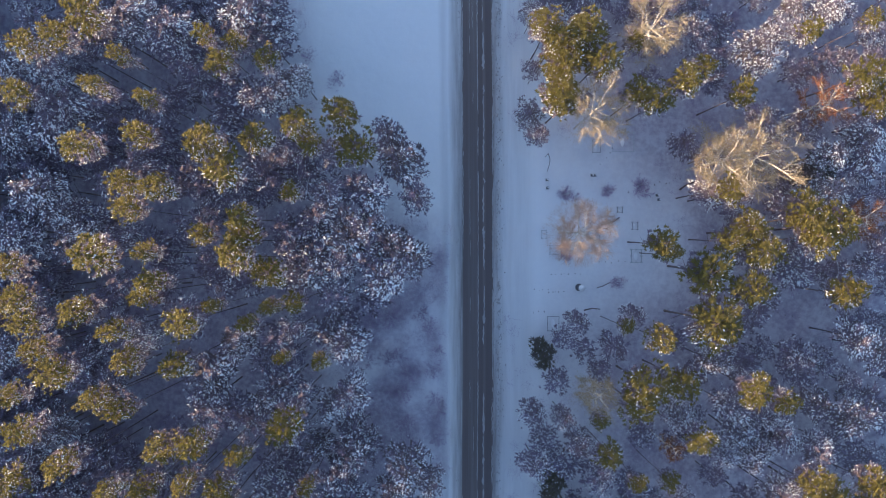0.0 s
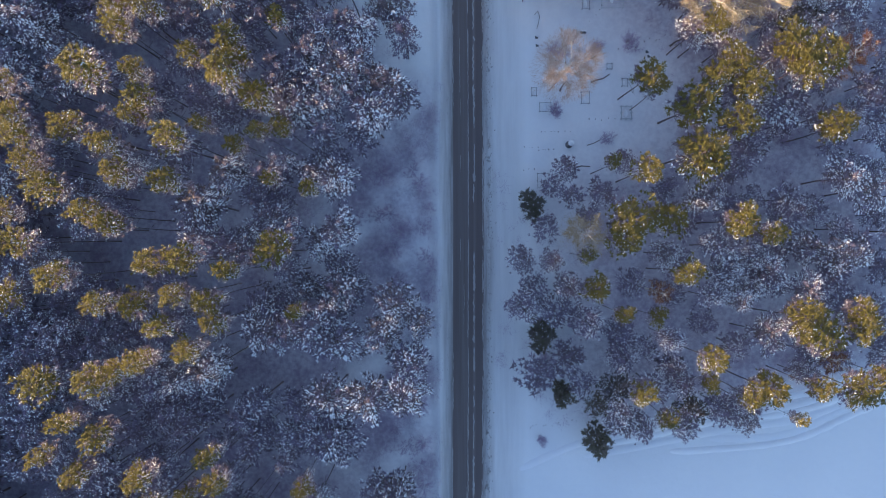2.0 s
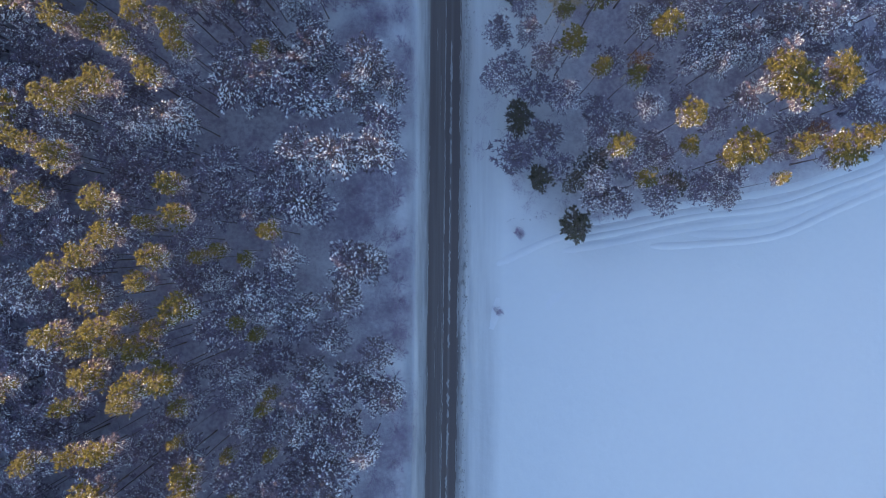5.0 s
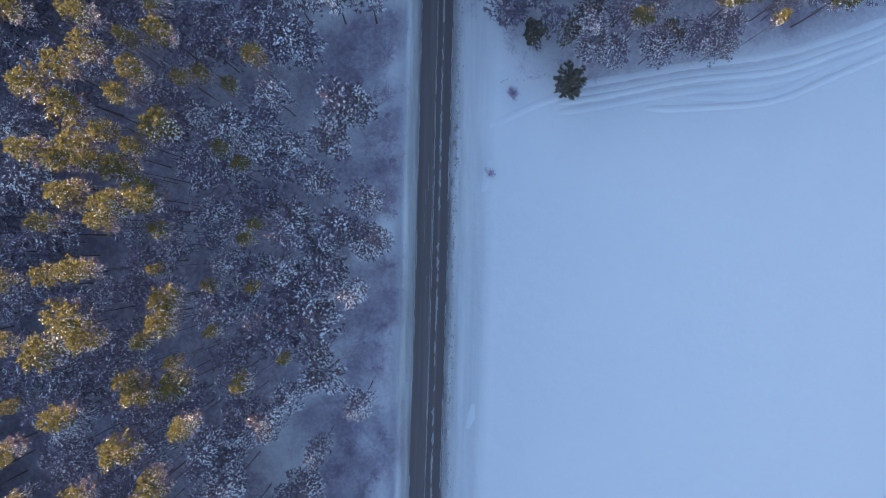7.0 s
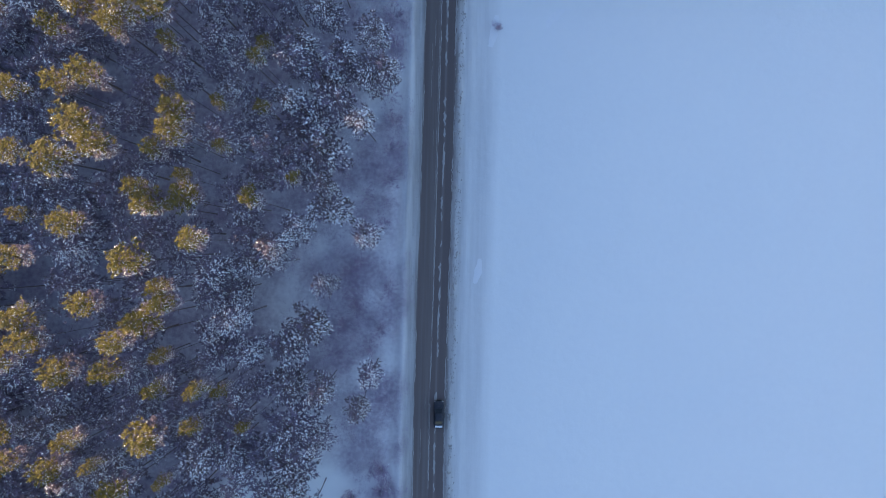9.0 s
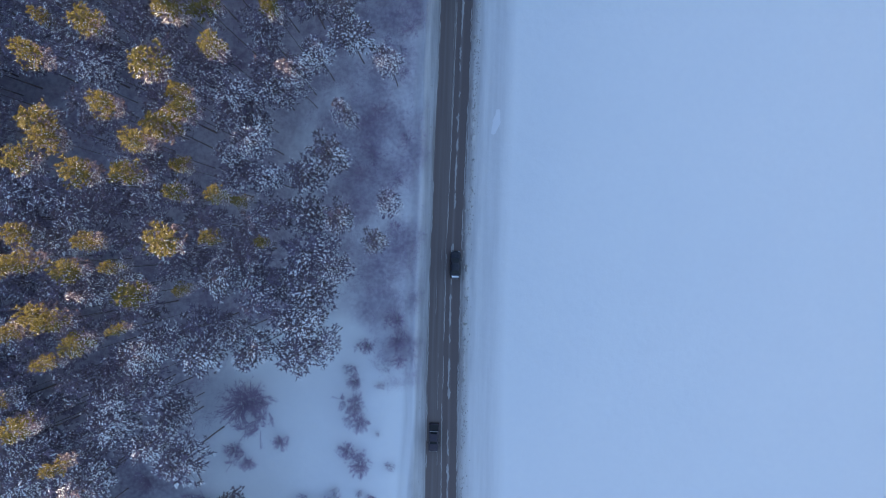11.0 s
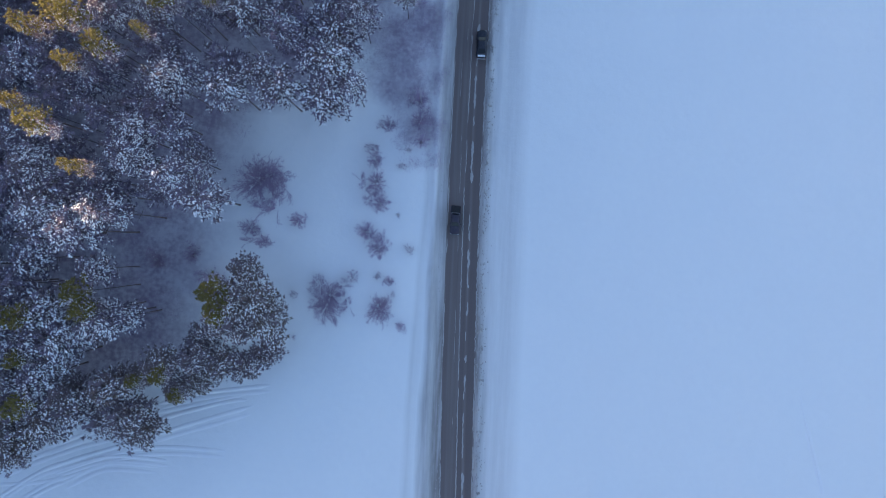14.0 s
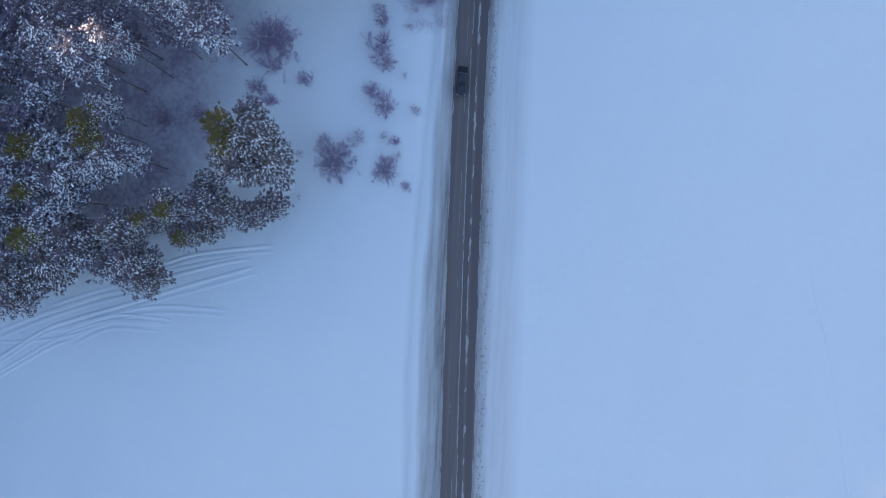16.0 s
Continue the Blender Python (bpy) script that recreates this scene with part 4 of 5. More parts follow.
# ---- birches and shrubs ----
def birch_meshes(seed, height, radius, twig_material, bark_material, forks=10, cloud=500):
    """A bare birch: pale trunk and limbs, and a cloud of fine twigs that hang at their ends."""
    rng = random.Random(seed)
    wood, fine = Soup(), Soup()
    bend = Vector((rng.uniform(-0.6, 0.6), rng.uniform(-0.6, 0.6), 0))
    mid = lambda q: bend * q * q + Vector((0.15 * math.sin(4 * q + seed), 0.15 * math.cos(3 * q), height * 0.8 * q))
    wood.tube([mid(q) for q in (0, 0.05, 0.3, 0.6, 0.85, 1.0)], [0.19, 0.15, 0.13, 0.10, 0.06, 0.03], 7)
    for n in range(forks + 3):
        q = 0.5 + 0.48 * (n + rng.random()) / (forks + 3)
        a = n * 2.4 + rng.uniform(-0.4, 0.4)
        out = Vector((math.cos(a), math.sin(a), 0))
        reach = radius * (1.0 - 0.6 * (q - 0.5)) * rng.uniform(0.7, 1.05)
        p0 = mid(q)
        p1 = p0 + out * reach * 0.4 + Vector((0, 0, reach * rng.uniform(0.35, 0.6)))
        p2 = p1 + (out + Vector((rng.uniform(-0.4, 0.4), rng.uniform(-0.4, 0.4), 0))) * reach * 0.35 + Vector((0, 0, reach * rng.uniform(0.15, 0.45)))
        p3 = p2 + out * reach * 0.25 + Vector((rng.uniform(-0.3, 0.3), rng.uniform(-0.3, 0.3), reach * 0.1))
        wood.tube([p0, p1, p2, p3], [0.085, 0.065, 0.04, 0.015], 5)
        limb = [p0, p1, p2, p3]
        for m in range(9):
            s = rng.uniform(0.2, 1.0) * 2.999
            k = int(s)
            root = limb[k].lerp(limb[k + 1], s - k)
            b = a + rng.gauss(0, 0.9)
            way = Vector((math.cos(b), math.sin(b), rng.uniform(0.1, 0.9))).normalized()
            length = radius * rng.uniform(0.22, 0.45)
            end = root + way * length
            wood.tube([root, root.lerp(end, 0.5) + Vector((0, 0, 0.05)), end], [0.032, 0.022, 0.008], 3)
            for t in range(30):
                spot = root.lerp(end, rng.uniform(0.15, 1.0))
                c = b + rng.gauss(0, 1.1)
                twig = Vector((math.cos(c), math.sin(c), rng.uniform(-0.5, 0.6))).normalized() * radius * rng.uniform(0.10, 0.26)
                fine.blade(spot, spot + twig, 0.034, (-twig.y, twig.x, rng.uniform(-0.5, 0.5)))
    for _ in range(cloud):  # the finest twigs, all over the crown
        a, far, up = rng.uniform(0, 6.3), radius * rng.random() ** 0.55, rng.random()
        spot = Vector((math.cos(a) * far, math.sin(a) * far, height * (0.55 + 0.42 * up * (1 - 0.55 * (far / radius) ** 2))))
        twig = Vector((math.cos(a) + rng.gauss(0, 0.5), math.sin(a) + rng.gauss(0, 0.5), rng.uniform(-0.2, 0.8))).normalized() * radius * rng.uniform(0.08, 0.2)
        fine.blade(spot, spot + twig, 0.026, (-twig.y, twig.x, rng.uniform(-0.5, 0.5)))
    return wood.mesh("trunk", bark_material), fine.mesh("twigs", twig_material)


def birch(x, y, height, radius, seed, label, twig_material=M_TWIG, bark_material=M_BIRCH, name="birch_tree", cloud=500):
    root = tagged(new(name), label, "birch tree", "bare birches of the east wood")
    wood, fine = birch_meshes(seed, height, radius, twig_material, bark_material, cloud=cloud)
    part("trunk", wood, root)
    tagged(part("twig_cloud", fine, root, "fine bare twigs"), kind="stuff")
    root.location = (x, y, float(ground_z(x, y)) - 0.05)


LIT_BIRCH = "bare birch with white limbs and sunlit golden twigs"
M_PEACH = twigs("peach_twigs", (0.50, 0.36, 0.27), (0.62, 0.46, 0.36))
birch(30.1, 29.7, 18, 4.8, 1, LIT_BIRCH)
birch(21.6, 18.2, 18, 4.8, 2, LIT_BIRCH)
birch(39.7, 11.6, 18, 5.2, 3, LIT_BIRCH)
birch(44.0, 12.4, 18.5, 5.6, 4, LIT_BIRCH)
birch(19.5, 1.5, 20.5, 4.6, 5, "bare birch with a peach-coloured sunlit cloud of twigs", M_PEACH, cloud=2600)
birch(22.0, -21.4, 17, 3.4, 6, LIT_BIRCH)
birch(54.7, 20.0, 17, 3.4, 7, "bare tree with rusty sunlit twigs", M_RUST, name="rusty_birch_tree")
birch(59.9, 3.1, 17, 3.2, 8, "bare tree with rusty sunlit twigs", M_RUST, name="rusty_birch_tree")
birch(59.2, -39.9, 13, 1.9, 9, "small bare tree with bright orange twigs", M_RUST, name="rusty_birch_tree")
birch(34.0, -30.0, 13, 1.6, 10, "small bare tree with orange twigs", M_RUST, name="rusty_birch_tree")


def shrub_meshes(seed, radius, height, stems, twig_material=M_SHRUB, snow=0.0):
    """A bare shrub: a few clumps of stems that fan out from their roots, each stem forking into finer and finer twigs."""
    rng = random.Random(seed)
    fine, load = Soup(), Soup()
    clumps = [(0.0, 0.0, radius * 0.8)] + [(rng.gauss(0, 0.42) * radius, rng.gauss(0, 0.42) * radius, radius * rng.uniform(0.3, 0.6)) for _ in range(4)]
    for n in range(stems):
        cx, cy, reach = clumps[0] if n % 2 else rng.choice(clumps)
        a, spread = rng.uniform(0, 6.3), 0.85 * rng.random() ** 0.5
        out = Vector((math.cos(a), math.sin(a), 0))
        root = Vector((cx, cy, -0.05)) + out * 0.08 * radius
        tip = root + out * reach * spread * rng.uniform(0.8, 1.15) + Vector((0, 0, height * (1.05 - 0.55 * spread) * rng.uniform(0.8, 1.1)))
        knee = root.lerp(tip, 0.5) + Vector((0, 0, 0.10 * height))
        fine.tube([root, knee, tip], [0.022, 0.014, 0.004], 3)
        for _ in range(9):
            s = rng.uniform(0.25, 1.0)
            spot = root.lerp(knee, 2 * s) if s < 0.5 else knee.lerp(tip, 2 * s - 1)
            c = a + rng.gauss(0, 0.6)
            way = Vector((math.cos(c), math.sin(c), rng.uniform(0.1, 0.8))).normalized() * radius * rng.uniform(0.08, 0.20)
            side = Vector((-way.y, way.x, 0)).normalized() * 0.009
            fine.face(spot - side, spot + side, spot + way)
            for _ in range(3):
                p = spot + way * rng.uniform(0.3, 1.0)
                d = c + rng.gauss(0, 0.8)
                twig = Vector((math.cos(d), math.sin(d), rng.uniform(-0.1, 0.7))).normalized() * radius * rng.uniform(0.06, 0.16)
                side = Vector((-twig.y, twig.x, 0)).normalized() * 0.0065
                fine.face(p - side, p + side, p + twig)
        for _ in range(4):
            if rng.random() < snow:
                long = rng.uniform(0.05, 0.12)
                load.lump(root.lerp(tip, rng.uniform(0.5, 1.0)) + Vector((rng.gauss(0, 0.12), rng.gauss(0, 0.12), 0.06 * height)), long, long * 0.6, 0.06, rng, a)
    return fine.mesh("twigs", twig_material), load.mesh("snow", M_SNOW)


SHRUBS = [shrub_meshes(700 + k, 1.8, 2.2, 84, snow=0.03) for k in range(5)]
THIN_SHRUBS = [shrub_meshes(750 + k, 1.8, 1.6, 30) for k in range(5)]
SAPLINGS = [shrub_meshes(800 + k, 0.9, 1.1, 40, snow=0.9) for k in range(4)]
shrub_turns = random.Random(61)


def shrubs(places, kinds, base, name, label, group):
    made = {}
    for x, y, r in places:
        k = shrub_turns.randrange(len(kinds))
        m = pose(x, y, float(ground_z(x, y)) - 0.03, 0, 0, shrub_turns.uniform(0, 360)) @ Matrix.Diagonal((r / base, r / base * shrub_turns.uniform(0.85, 1.2), shrub_turns.uniform(0.8, 1.15), 1))
        if k in made:
            copy_thing(made[k], Matrix()).matrix_basis = m
            continue
        made[k] = tagged(new(name), label, "shrub", group)
        tagged(part("twig_spray", kinds[k][0], made[k]), kind="stuff")
        if len(kinds[k][1].polygons):
            tagged(part("snow_load", kinds[k][1], made[k]), kind="stuff")
        made[k].matrix_basis = m


VERGE = "bare greyish-purple shrub standing in snow by the road"
shrubs([(-7.7, -11.5, 2.2), (-1.4, -12.8, 1.6), (-6.4, -17.8, 2.0), (-4.9, -20.6, 1.8), (-1.3, -20.0, 1.7), (-5.5, -23.6, 1.7), (-0.6, -24.5, 1.7), (-4.9, -28.7, 1.8), (-0.4, -30.8, 1.6), (-10.9, -12.3, 1.8), (-11.3, -18.6, 1.6), (-8.1, -18.0, 1.7), (0.2, -17.0, 1.3), (-2.7, -10.8, 1.6), (-7.3, -23.4, 1.5), (0.3, -26.8, 1.2), (-15.6, 26.1, 1.5), (-20.5, 29.7, 1.6)], THIN_SHRUBS, 1.5, "shrub", VERGE, "shrubs on the west verge")
shrubs([(-6.9, -48.1, 1.6), (-1.5, -48.5, 2.0), (-5.5, -52.5, 1.4), (-3.7, -54.8, 2.1), (-1.1, -62.0, 1.9), (-1.5, -58.4, 1.6), (-1.6, -77.1, 2.0), (-1.1, -69.1, 1.8), (-1.2, -54.7, 1.6), (-1.1, -65.2, 1.6), (-5.0, -92.8, 1.6), (-1.6, -90.1, 1.9), (-6.5, -108.4, 2.2), (-8.1, -112.7, 2.1), (-9.8, -117.1, 1.7), (-0.9, -81.5, 1.7), (-1.6, -85.1, 1.8), (-1.0, -72.8, 1.7), (-2.9, -113.5, 1.6), (-1.3, -107.0, 1.6), (-5.7, -102.9, 1.9), (-6.3, -110.0, 1.6), (-4.5, -115.5, 1.6), (-2.4, -97.0, 1.6), (-3.0, -120.5, 1.5), (-7.5, -104.5, 1.5)], THIN_SHRUBS, 1.5, "shrub", VERGE, "shrubs on the west verge")
CLEARING_LABEL = "dense bare purple-brown shrub in the snowy clearing"
shrubs([(-8.4, -144.2, 1.5), (-8.1, -147.6, 2.1), (-7.6, -150.5, 1.7), (-9.3, -154.9, 1.7), (-7.3, -157.1, 1.9), (-14.7, -166.1, 2.5), (-14.2, -164.6, 2.2), (-6.6, -166.3, 2.2), (-26.0, -148.2, 3.8), (-24.6, -147.4, 3.2), (-19.6, -153.8, 1.2), (-26.6, -155.1, 1.7), (-24.4, -157.1, 1.4), (-31.0, -163.3, 2.0), (-5.4, -162.0, 0.9), (-3.5, -168.7, 0.8), (-34.9, -159.7, 1.6), (-40.0, -160.7, 1.6), (-6.6, -138.8, 1.4), (-2.0, -137.8, 1.7), (-2.2, -134.6, 1.6), (-1.8, -141.0, 1.2)], SHRUBS, 1.45, "shrub", CLEARING_LABEL, "shrubs in the clearing")
shrubs([(20.2, 7.8, 2.0), (31.9, 9.1, 2.2), (20.2, -1.7, 1.8), (28.3, -6.2, 1.5), (49.9, 20.3, 2.4), (46.3, 35.1, 2.4), (17.8, -54.2, 1.3), (18.3, -42.0, 2.4), (52.5, -5.3, 3.0), (56.1, -6.2, 2.8), (14.6, -66.5, 0.9), (26.8, 8.3, 1.6)], SHRUBS, 1.8, "shrub", "bare brown shrub among the graves and pines", "shrubs of the east wood")
shrubs([(-2.9, -157.3, 1.0), (-10.9, -161.8, 1.3), (-16.3, -162.5, 1.2), (-19.7, -164.7, 0.8), (-7.2, -161.3, 0.7), (-3.7, -142.3, 0.7), (-4.4, -144.9, 0.8), (-4.6, -152.2, 0.5), (-19.3, -171.1, 0.5), (-9.2, -142.1, 1.2), (-12.2, -162.2, 0.7), (-5.0, -164.0, 0.6), (-17.2, -163.9, 0.5)], SAPLINGS, 0.9, "sapling", "small twiggy sapling dusted with snow", "saplings in the clearing")


# ---- snow on and beside the road ----
def ridge(soup, points, width, height, rng, step=0.8, ragged=0.25):
    """A low, uneven ridge of snow along a line on the ground; its foot lies just under the ground."""
    way = [Vector((*p, 0)) for p in points]
    line = []
    for n in range(len(way) - 1):
        p0, p1, p2, p3 = way[max(n - 1, 0)], way[n], way[n + 1], way[min(n + 2, len(way) - 1)]
        count = max(2, int((p2 - p1).length / step))
        for k in range(count):
            t = k / count
            line.append(0.5 * ((2 * p1) + (p2 - p0) * t + (2 * p0 - 5 * p1 + 4 * p2 - p3) * t * t + (3 * p1 - p0 - 3 * p2 + p3) * t**3))
    line.append(way[-1])
    base, prof = len(soup.v), ((-1.0, -0.25), (-0.55, 0.45), (0.0, 1.0), (0.55, 0.4), (1.0, -0.25))
    for n, p in enumerate(line):
        ahead = (line[min(n + 1, len(line) - 1)] - line[max(n - 1, 0)]).normalized()
        side = Vector((-ahead.y, ahead.x, 0))
        fade = min(1.0, n / 3 + 0.1, (len(line) - 1 - n) / 3 + 0.1)
        w, h = width * rng.uniform(1 - ragged, 1 + ragged) * (0.4 + 0.6 * fade), height * rng.uniform(1 - ragged, 1 + ragged) * fade
        for s, z in prof:
            q = p + side * s * w * 0.5
            soup.v.append((q.x, q.y, float(ground_z(q.x, q.y)) + z * h))
    for n in range(len(line) - 1):
        for s in range(4):
            a = base + n * 5 + s
            soup.f.append((a, a + 1, a + 6, a + 5))


def road_strips():
    """Thin lines of packed snow that the wheels leave between their tracks."""
    rng, soup = random.Random(71), Soup()
    for u, width, cover, longest in ((-2.42, 0.12, 0.8, 16), (-1.25, 0.05, 0.2, 9), (-0.75, 0.05, 0.25, 6), (0.02, 0.10, 0.98, 40), (-0.16, 0.04, 0.5, 12), (0.95, 0.28, 0.62, 3.2), (0.9, 0.16, 0.6, 7), (2.36, 0.13, 0.9, 18)):
        y = -250.0
        while y < 85:
            length = rng.uniform(0.6, longest)
            if rng.random() < cover:
                n = max(3, int(length / 0.3))
                k = len(soup.v)
                sway, thick = rng.uniform(-0.06, 0.06), 1.0
                for i in range(n + 1):
                    yy = y + length * i / n
                    taper = min(1.0, 0.2 + 0.6 * min(i, n - i))
                    thick = 0.6 * thick + 0.4 * rng.uniform(0.15, 1.85)
                    w = width * 0.6 * thick * taper
                    x = float(road_x(yy)) + u + sway + rng.gauss(0, 0.10) * width ** 0.5
                    z = 0.035 - 0.012 * abs(u)
                    soup.v += [(x - w, yy, z), (x, yy, z + 0.03), (x + w * rng.uniform(0.6, 1.0), yy, z)]
                for i in range(n):
                    a = k + i * 3
                    soup.f += [(a, a + 1, a + 4, a + 3), (a + 1, a + 2, a + 5, a + 4)]
            y += length + rng.uniform(0.2, 2.5)
    tagged(new("road_snow", soup.mesh("road_snow", M_SLUSH)), "thin broken lines of packed snow on the asphalt", "snow", kind="stuff")


def clods():
    """Crumbled snow that the plough threw along the road's edges."""
    rng, soup = random.Random(72), Soup()
    for _ in range(3600):
        y = rng.uniform(-235, 60)
        right = rng.random() < 0.72
        u = rng.gauss(3.15, 0.38) if right else rng.gauss(-2.9, 0.35)
        x = float(road_x(y)) + u
        r = rng.uniform(0.05, 0.22) * (1.0 if right else 0.6)
        soup.clod((x, y, float(ground_z(x, y)) + 0.02), r, rng)
    tagged(new("snow_clods", soup.mesh("snow_clods", M_SLUSH)), "crumbled dirty snow thrown up along the road edges", "snow", kind="stuff")


road_strips()
clods()


def snow_track(name, lines, width, height, label, seed, strands=4):
    rng, soup = random.Random(seed), Soup()
    for line in lines:
        for off, cut in ((0.0, 0), (0.45, 1), (-0.5, 1), (0.95, 2))[:strands]:  # thin ridges side by side, some of them shorter
            wave = [(x + rng.gauss(0, 0.12), y + off * width * (1 if strands > 2 else 2) + rng.gauss(0, 0.12)) for x, y in line]
            if cut and len(wave) > 3:
                wave = wave[rng.randrange(2):len(wave) - rng.randrange(cut + 1)]
            if cut < 2 or rng.random() < 0.5:
                ridge(soup, wave, width * (rng.uniform(0.4, 0.7) if strands > 2 else 0.8), height * rng.uniform(0.4, 1.0), rng, ragged=0.4 if strands > 2 else 0.12)
    tagged(new(name, soup.mesh(name, M_SNOW, smooth=True)), label, "snow track", kind="structure")


EAST_TRACK = [(14.5, -59.2), (24.0, -54.9), (33.1, -53.3), (44.7, -51.1), (57.7, -49.2), (67.3, -46.3), (75.2, -43.5), (96, -34)]
EAST_TRACK_INNER = [(x + 1.0, y - 2.1) for x, y in EAST_TRACK[1:]]
EAST_TRACK_OUTER = [(38.5, -56.0), (44.7, -56.0), (57.7, -54.8), (67.5, -50.6), (75.2, -47.3), (97, -39)]
snow_track("snow_track_east", [EAST_TRACK, EAST_TRACK_INNER, EAST_TRACK_OUTER], 1.7, 0.20, "rutted snow track that skirts the pine wood", 81, strands=2)
snow_track("snow_drift_east", [[(22.2, -66.4), (23.2, -65.0), (24.8, -63.2)], [(11.7, -105.9), (12.1, -104.0), (12.5, -102.2)], [(14.6, -64.5), (14.0, -67.5), (13.2, -69.5)]], 2.0, 0.07, "small drifts of wind-blown snow", 82, strands=1)
snow_track("snow_track_west", [
    [(-39.0, -183.2), (-33.6, -181.2), (-22.7, -179.5)], [(-40.2, -184.7), (-29.4, -181.6), (-26.0, -180.8)],
    [(-64, -194), (-56.0, -190.4), (-48.5, -187.5), (-42.7, -185.9), (-37.7, -183.8)], [(-66, -201), (-57.4, -194.7), (-51.7, -192.1), (-43.3, -189.3), (-35.0, -186.3), (-25.1, -182.8)],
    [(-66, -203), (-55.7, -196.2), (-52.4, -194.5)], [(-53.3, -193.7), (-45.8, -191.3), (-37.3, -191.3)],
    [(-52.3, -195.3), (-46.6, -192.5), (-38.9, -192.5)], [(-66, -196), (-54.1, -194.1), (-41.6, -189.8), (-28.9, -189.7)], [(-64, -195.3), (-56.3, -191.6), (-48.9, -188.7), (-43, -187)],
], 1.0, 0.13, "criss-crossing vehicle tracks in the snow field", 83, strands=2)
snow_track("ski_track", [[(57, -176), (58.1, -181.0), (61.3, -192.6), (64.4, -210.9), (66, -225)]], 0.5, 0.07, "faint straight ski track over the field", 84)


# ---- the graves in the clearing ----
def grave_fence(x0, y0, x1, y1, material, label, tall=0.55, bar=0.032):
    """A low fence round a grave: posts, rails and the snowed-up mound inside."""
    x0, x1, y0, y1 = min(x0, x1), max(x0, x1), min(y0, y1), max(y0, y1)
    z = float(ground_z((x0 + x1) / 2, (y0 + y1) / 2))
    root = tagged(new("grave_fence"), label, "fence", "fences of the graves")
    root.location = (x0, y0, z)
    w, d, rail = x1 - x0, y1 - y0, bar * 0.4
    for px, py in [(0, 0), (w, 0), (0, d), (w, d)] + ([(w / 2, 0), (w / 2, d), (0, d / 2), (w, d / 2)] if w > 1.5 else []):
        s = Soup()
        s.box((px - bar, py - bar, -0.2), (px + bar, py + bar, tall + 0.08))
        part("post", s.mesh("post", material), root)
    for h in (tall * 0.5, tall):
        for a, b in (((bar, -rail), (w - bar, rail)), ((bar, d - rail), (w - bar, d + rail)), ((-rail, bar), (rail, d - bar)), ((w - rail, bar), (w + rail, d - bar))):
            s = Soup()
            s.box((*a, h - 0.02), (*b, h + 0.02))
            part("rail", s.mesh("rail", material), root)
    m = Soup()
    m.pad((w / 2, d / 2, 0.02), min(w, 1.6) * 0.22, min(d, 2.2) * 0.34, 0.16, random.Random(int(x0 * 10)))
    part("grave_mound", m.mesh("grave_mound", M_SNOW), root, "snow-covered grave mound")


DARK_FENCE, PALE_FENCE = "low dark iron grave fence half sunk in snow", "low pale-painted grave fence half sunk in snow"
grave_fence(24.6, 16.5, 25.8, 14.5, M_IRON, DARK_FENCE)
grave_fence(27.7, 17.7, 31.1, 14.6, M_PALE_IRON, PALE_FENCE, bar=0.03)
grave_fence(30.8, -1.0, 32.4, -3.0, M_PALE_IRON, PALE_FENCE, bar=0.09)
grave_fence(17.8, -0.3, 19.6, -1.7, M_IRON, DARK_FENCE, bar=0.03)
grave_fence(17.4, -11.6, 19.2, -13.9, M_IRON, DARK_FENCE, bar=0.03)
grave_fence(24.4, 1.3, 25.7, -0.5, M_IRON, DARK_FENCE)
grave_fence(16.5, 2.1, 17.3, 0.8, M_IRON, DARK_FENCE)
grave_fence(30.9, 3.4, 31.8, 2.2, M_IRON, DARK_FENCE)
grave_fence(28.5, 5.8, 29.3, 4.9, M_IRON, DARK_FENCE)


def headstone(x, y, tall, wide, label):
    """An upright stone with rounded shoulders on a plinth, under a cap of snow."""
    z = float(ground_z(x, y))
    root = tagged(new("headstone"), label, "headstone", "stones of the graves")
    root.location = (x, y, z)
    bm = bmesh.new()
    ring = [(-wide / 2, 0), (wide / 2, 0)] + [(wide / 2 * math.cos(a), tall * 0.78 + tall * 0.22 * math.sin(a)) for a in np.linspace(0, math.pi, 7)]
    face = bm.faces.new([bm.verts.new((px, -0.07, pz)) for px, pz in ring])
    for v in bmesh.ops.extrude_face_region(bm, geom=[face])["geom"]:
        if isinstance(v, bmesh.types.BMVert):
            v.co.y += 0.14
    bmesh.ops.recalc_face_normals(bm, faces=bm.faces)
    me = bpy.data.meshes.new("slab")
    bm.to_mesh(me)
    bm.free()
    me.materials.append(M_STONE)
    part("slab", me, root)
    s = Soup()
    s.box((-wide * 0.65, -0.2, -0.15), (wide * 0.65, 0.2, 0.12))
    part("plinth", s.mesh("plinth", M_STONE), root)
    c = Soup()
    c.pad((0, 0, tall * 0.99), wide * 0.5, 0.13, 0.08, random.Random(3))
    part("snow_cap", c.mesh("snow_cap", M_SNOW), root)


for hx, hy in ((24.6, 10.9), (25.1, 10.9), (17.4, 10.2), (17.5, 8.9), (35.0, 7.7), (35.3, 7.0)):
    headstone(hx, hy, 0.7, 0.34, "grey upright headstone with a snow cap")


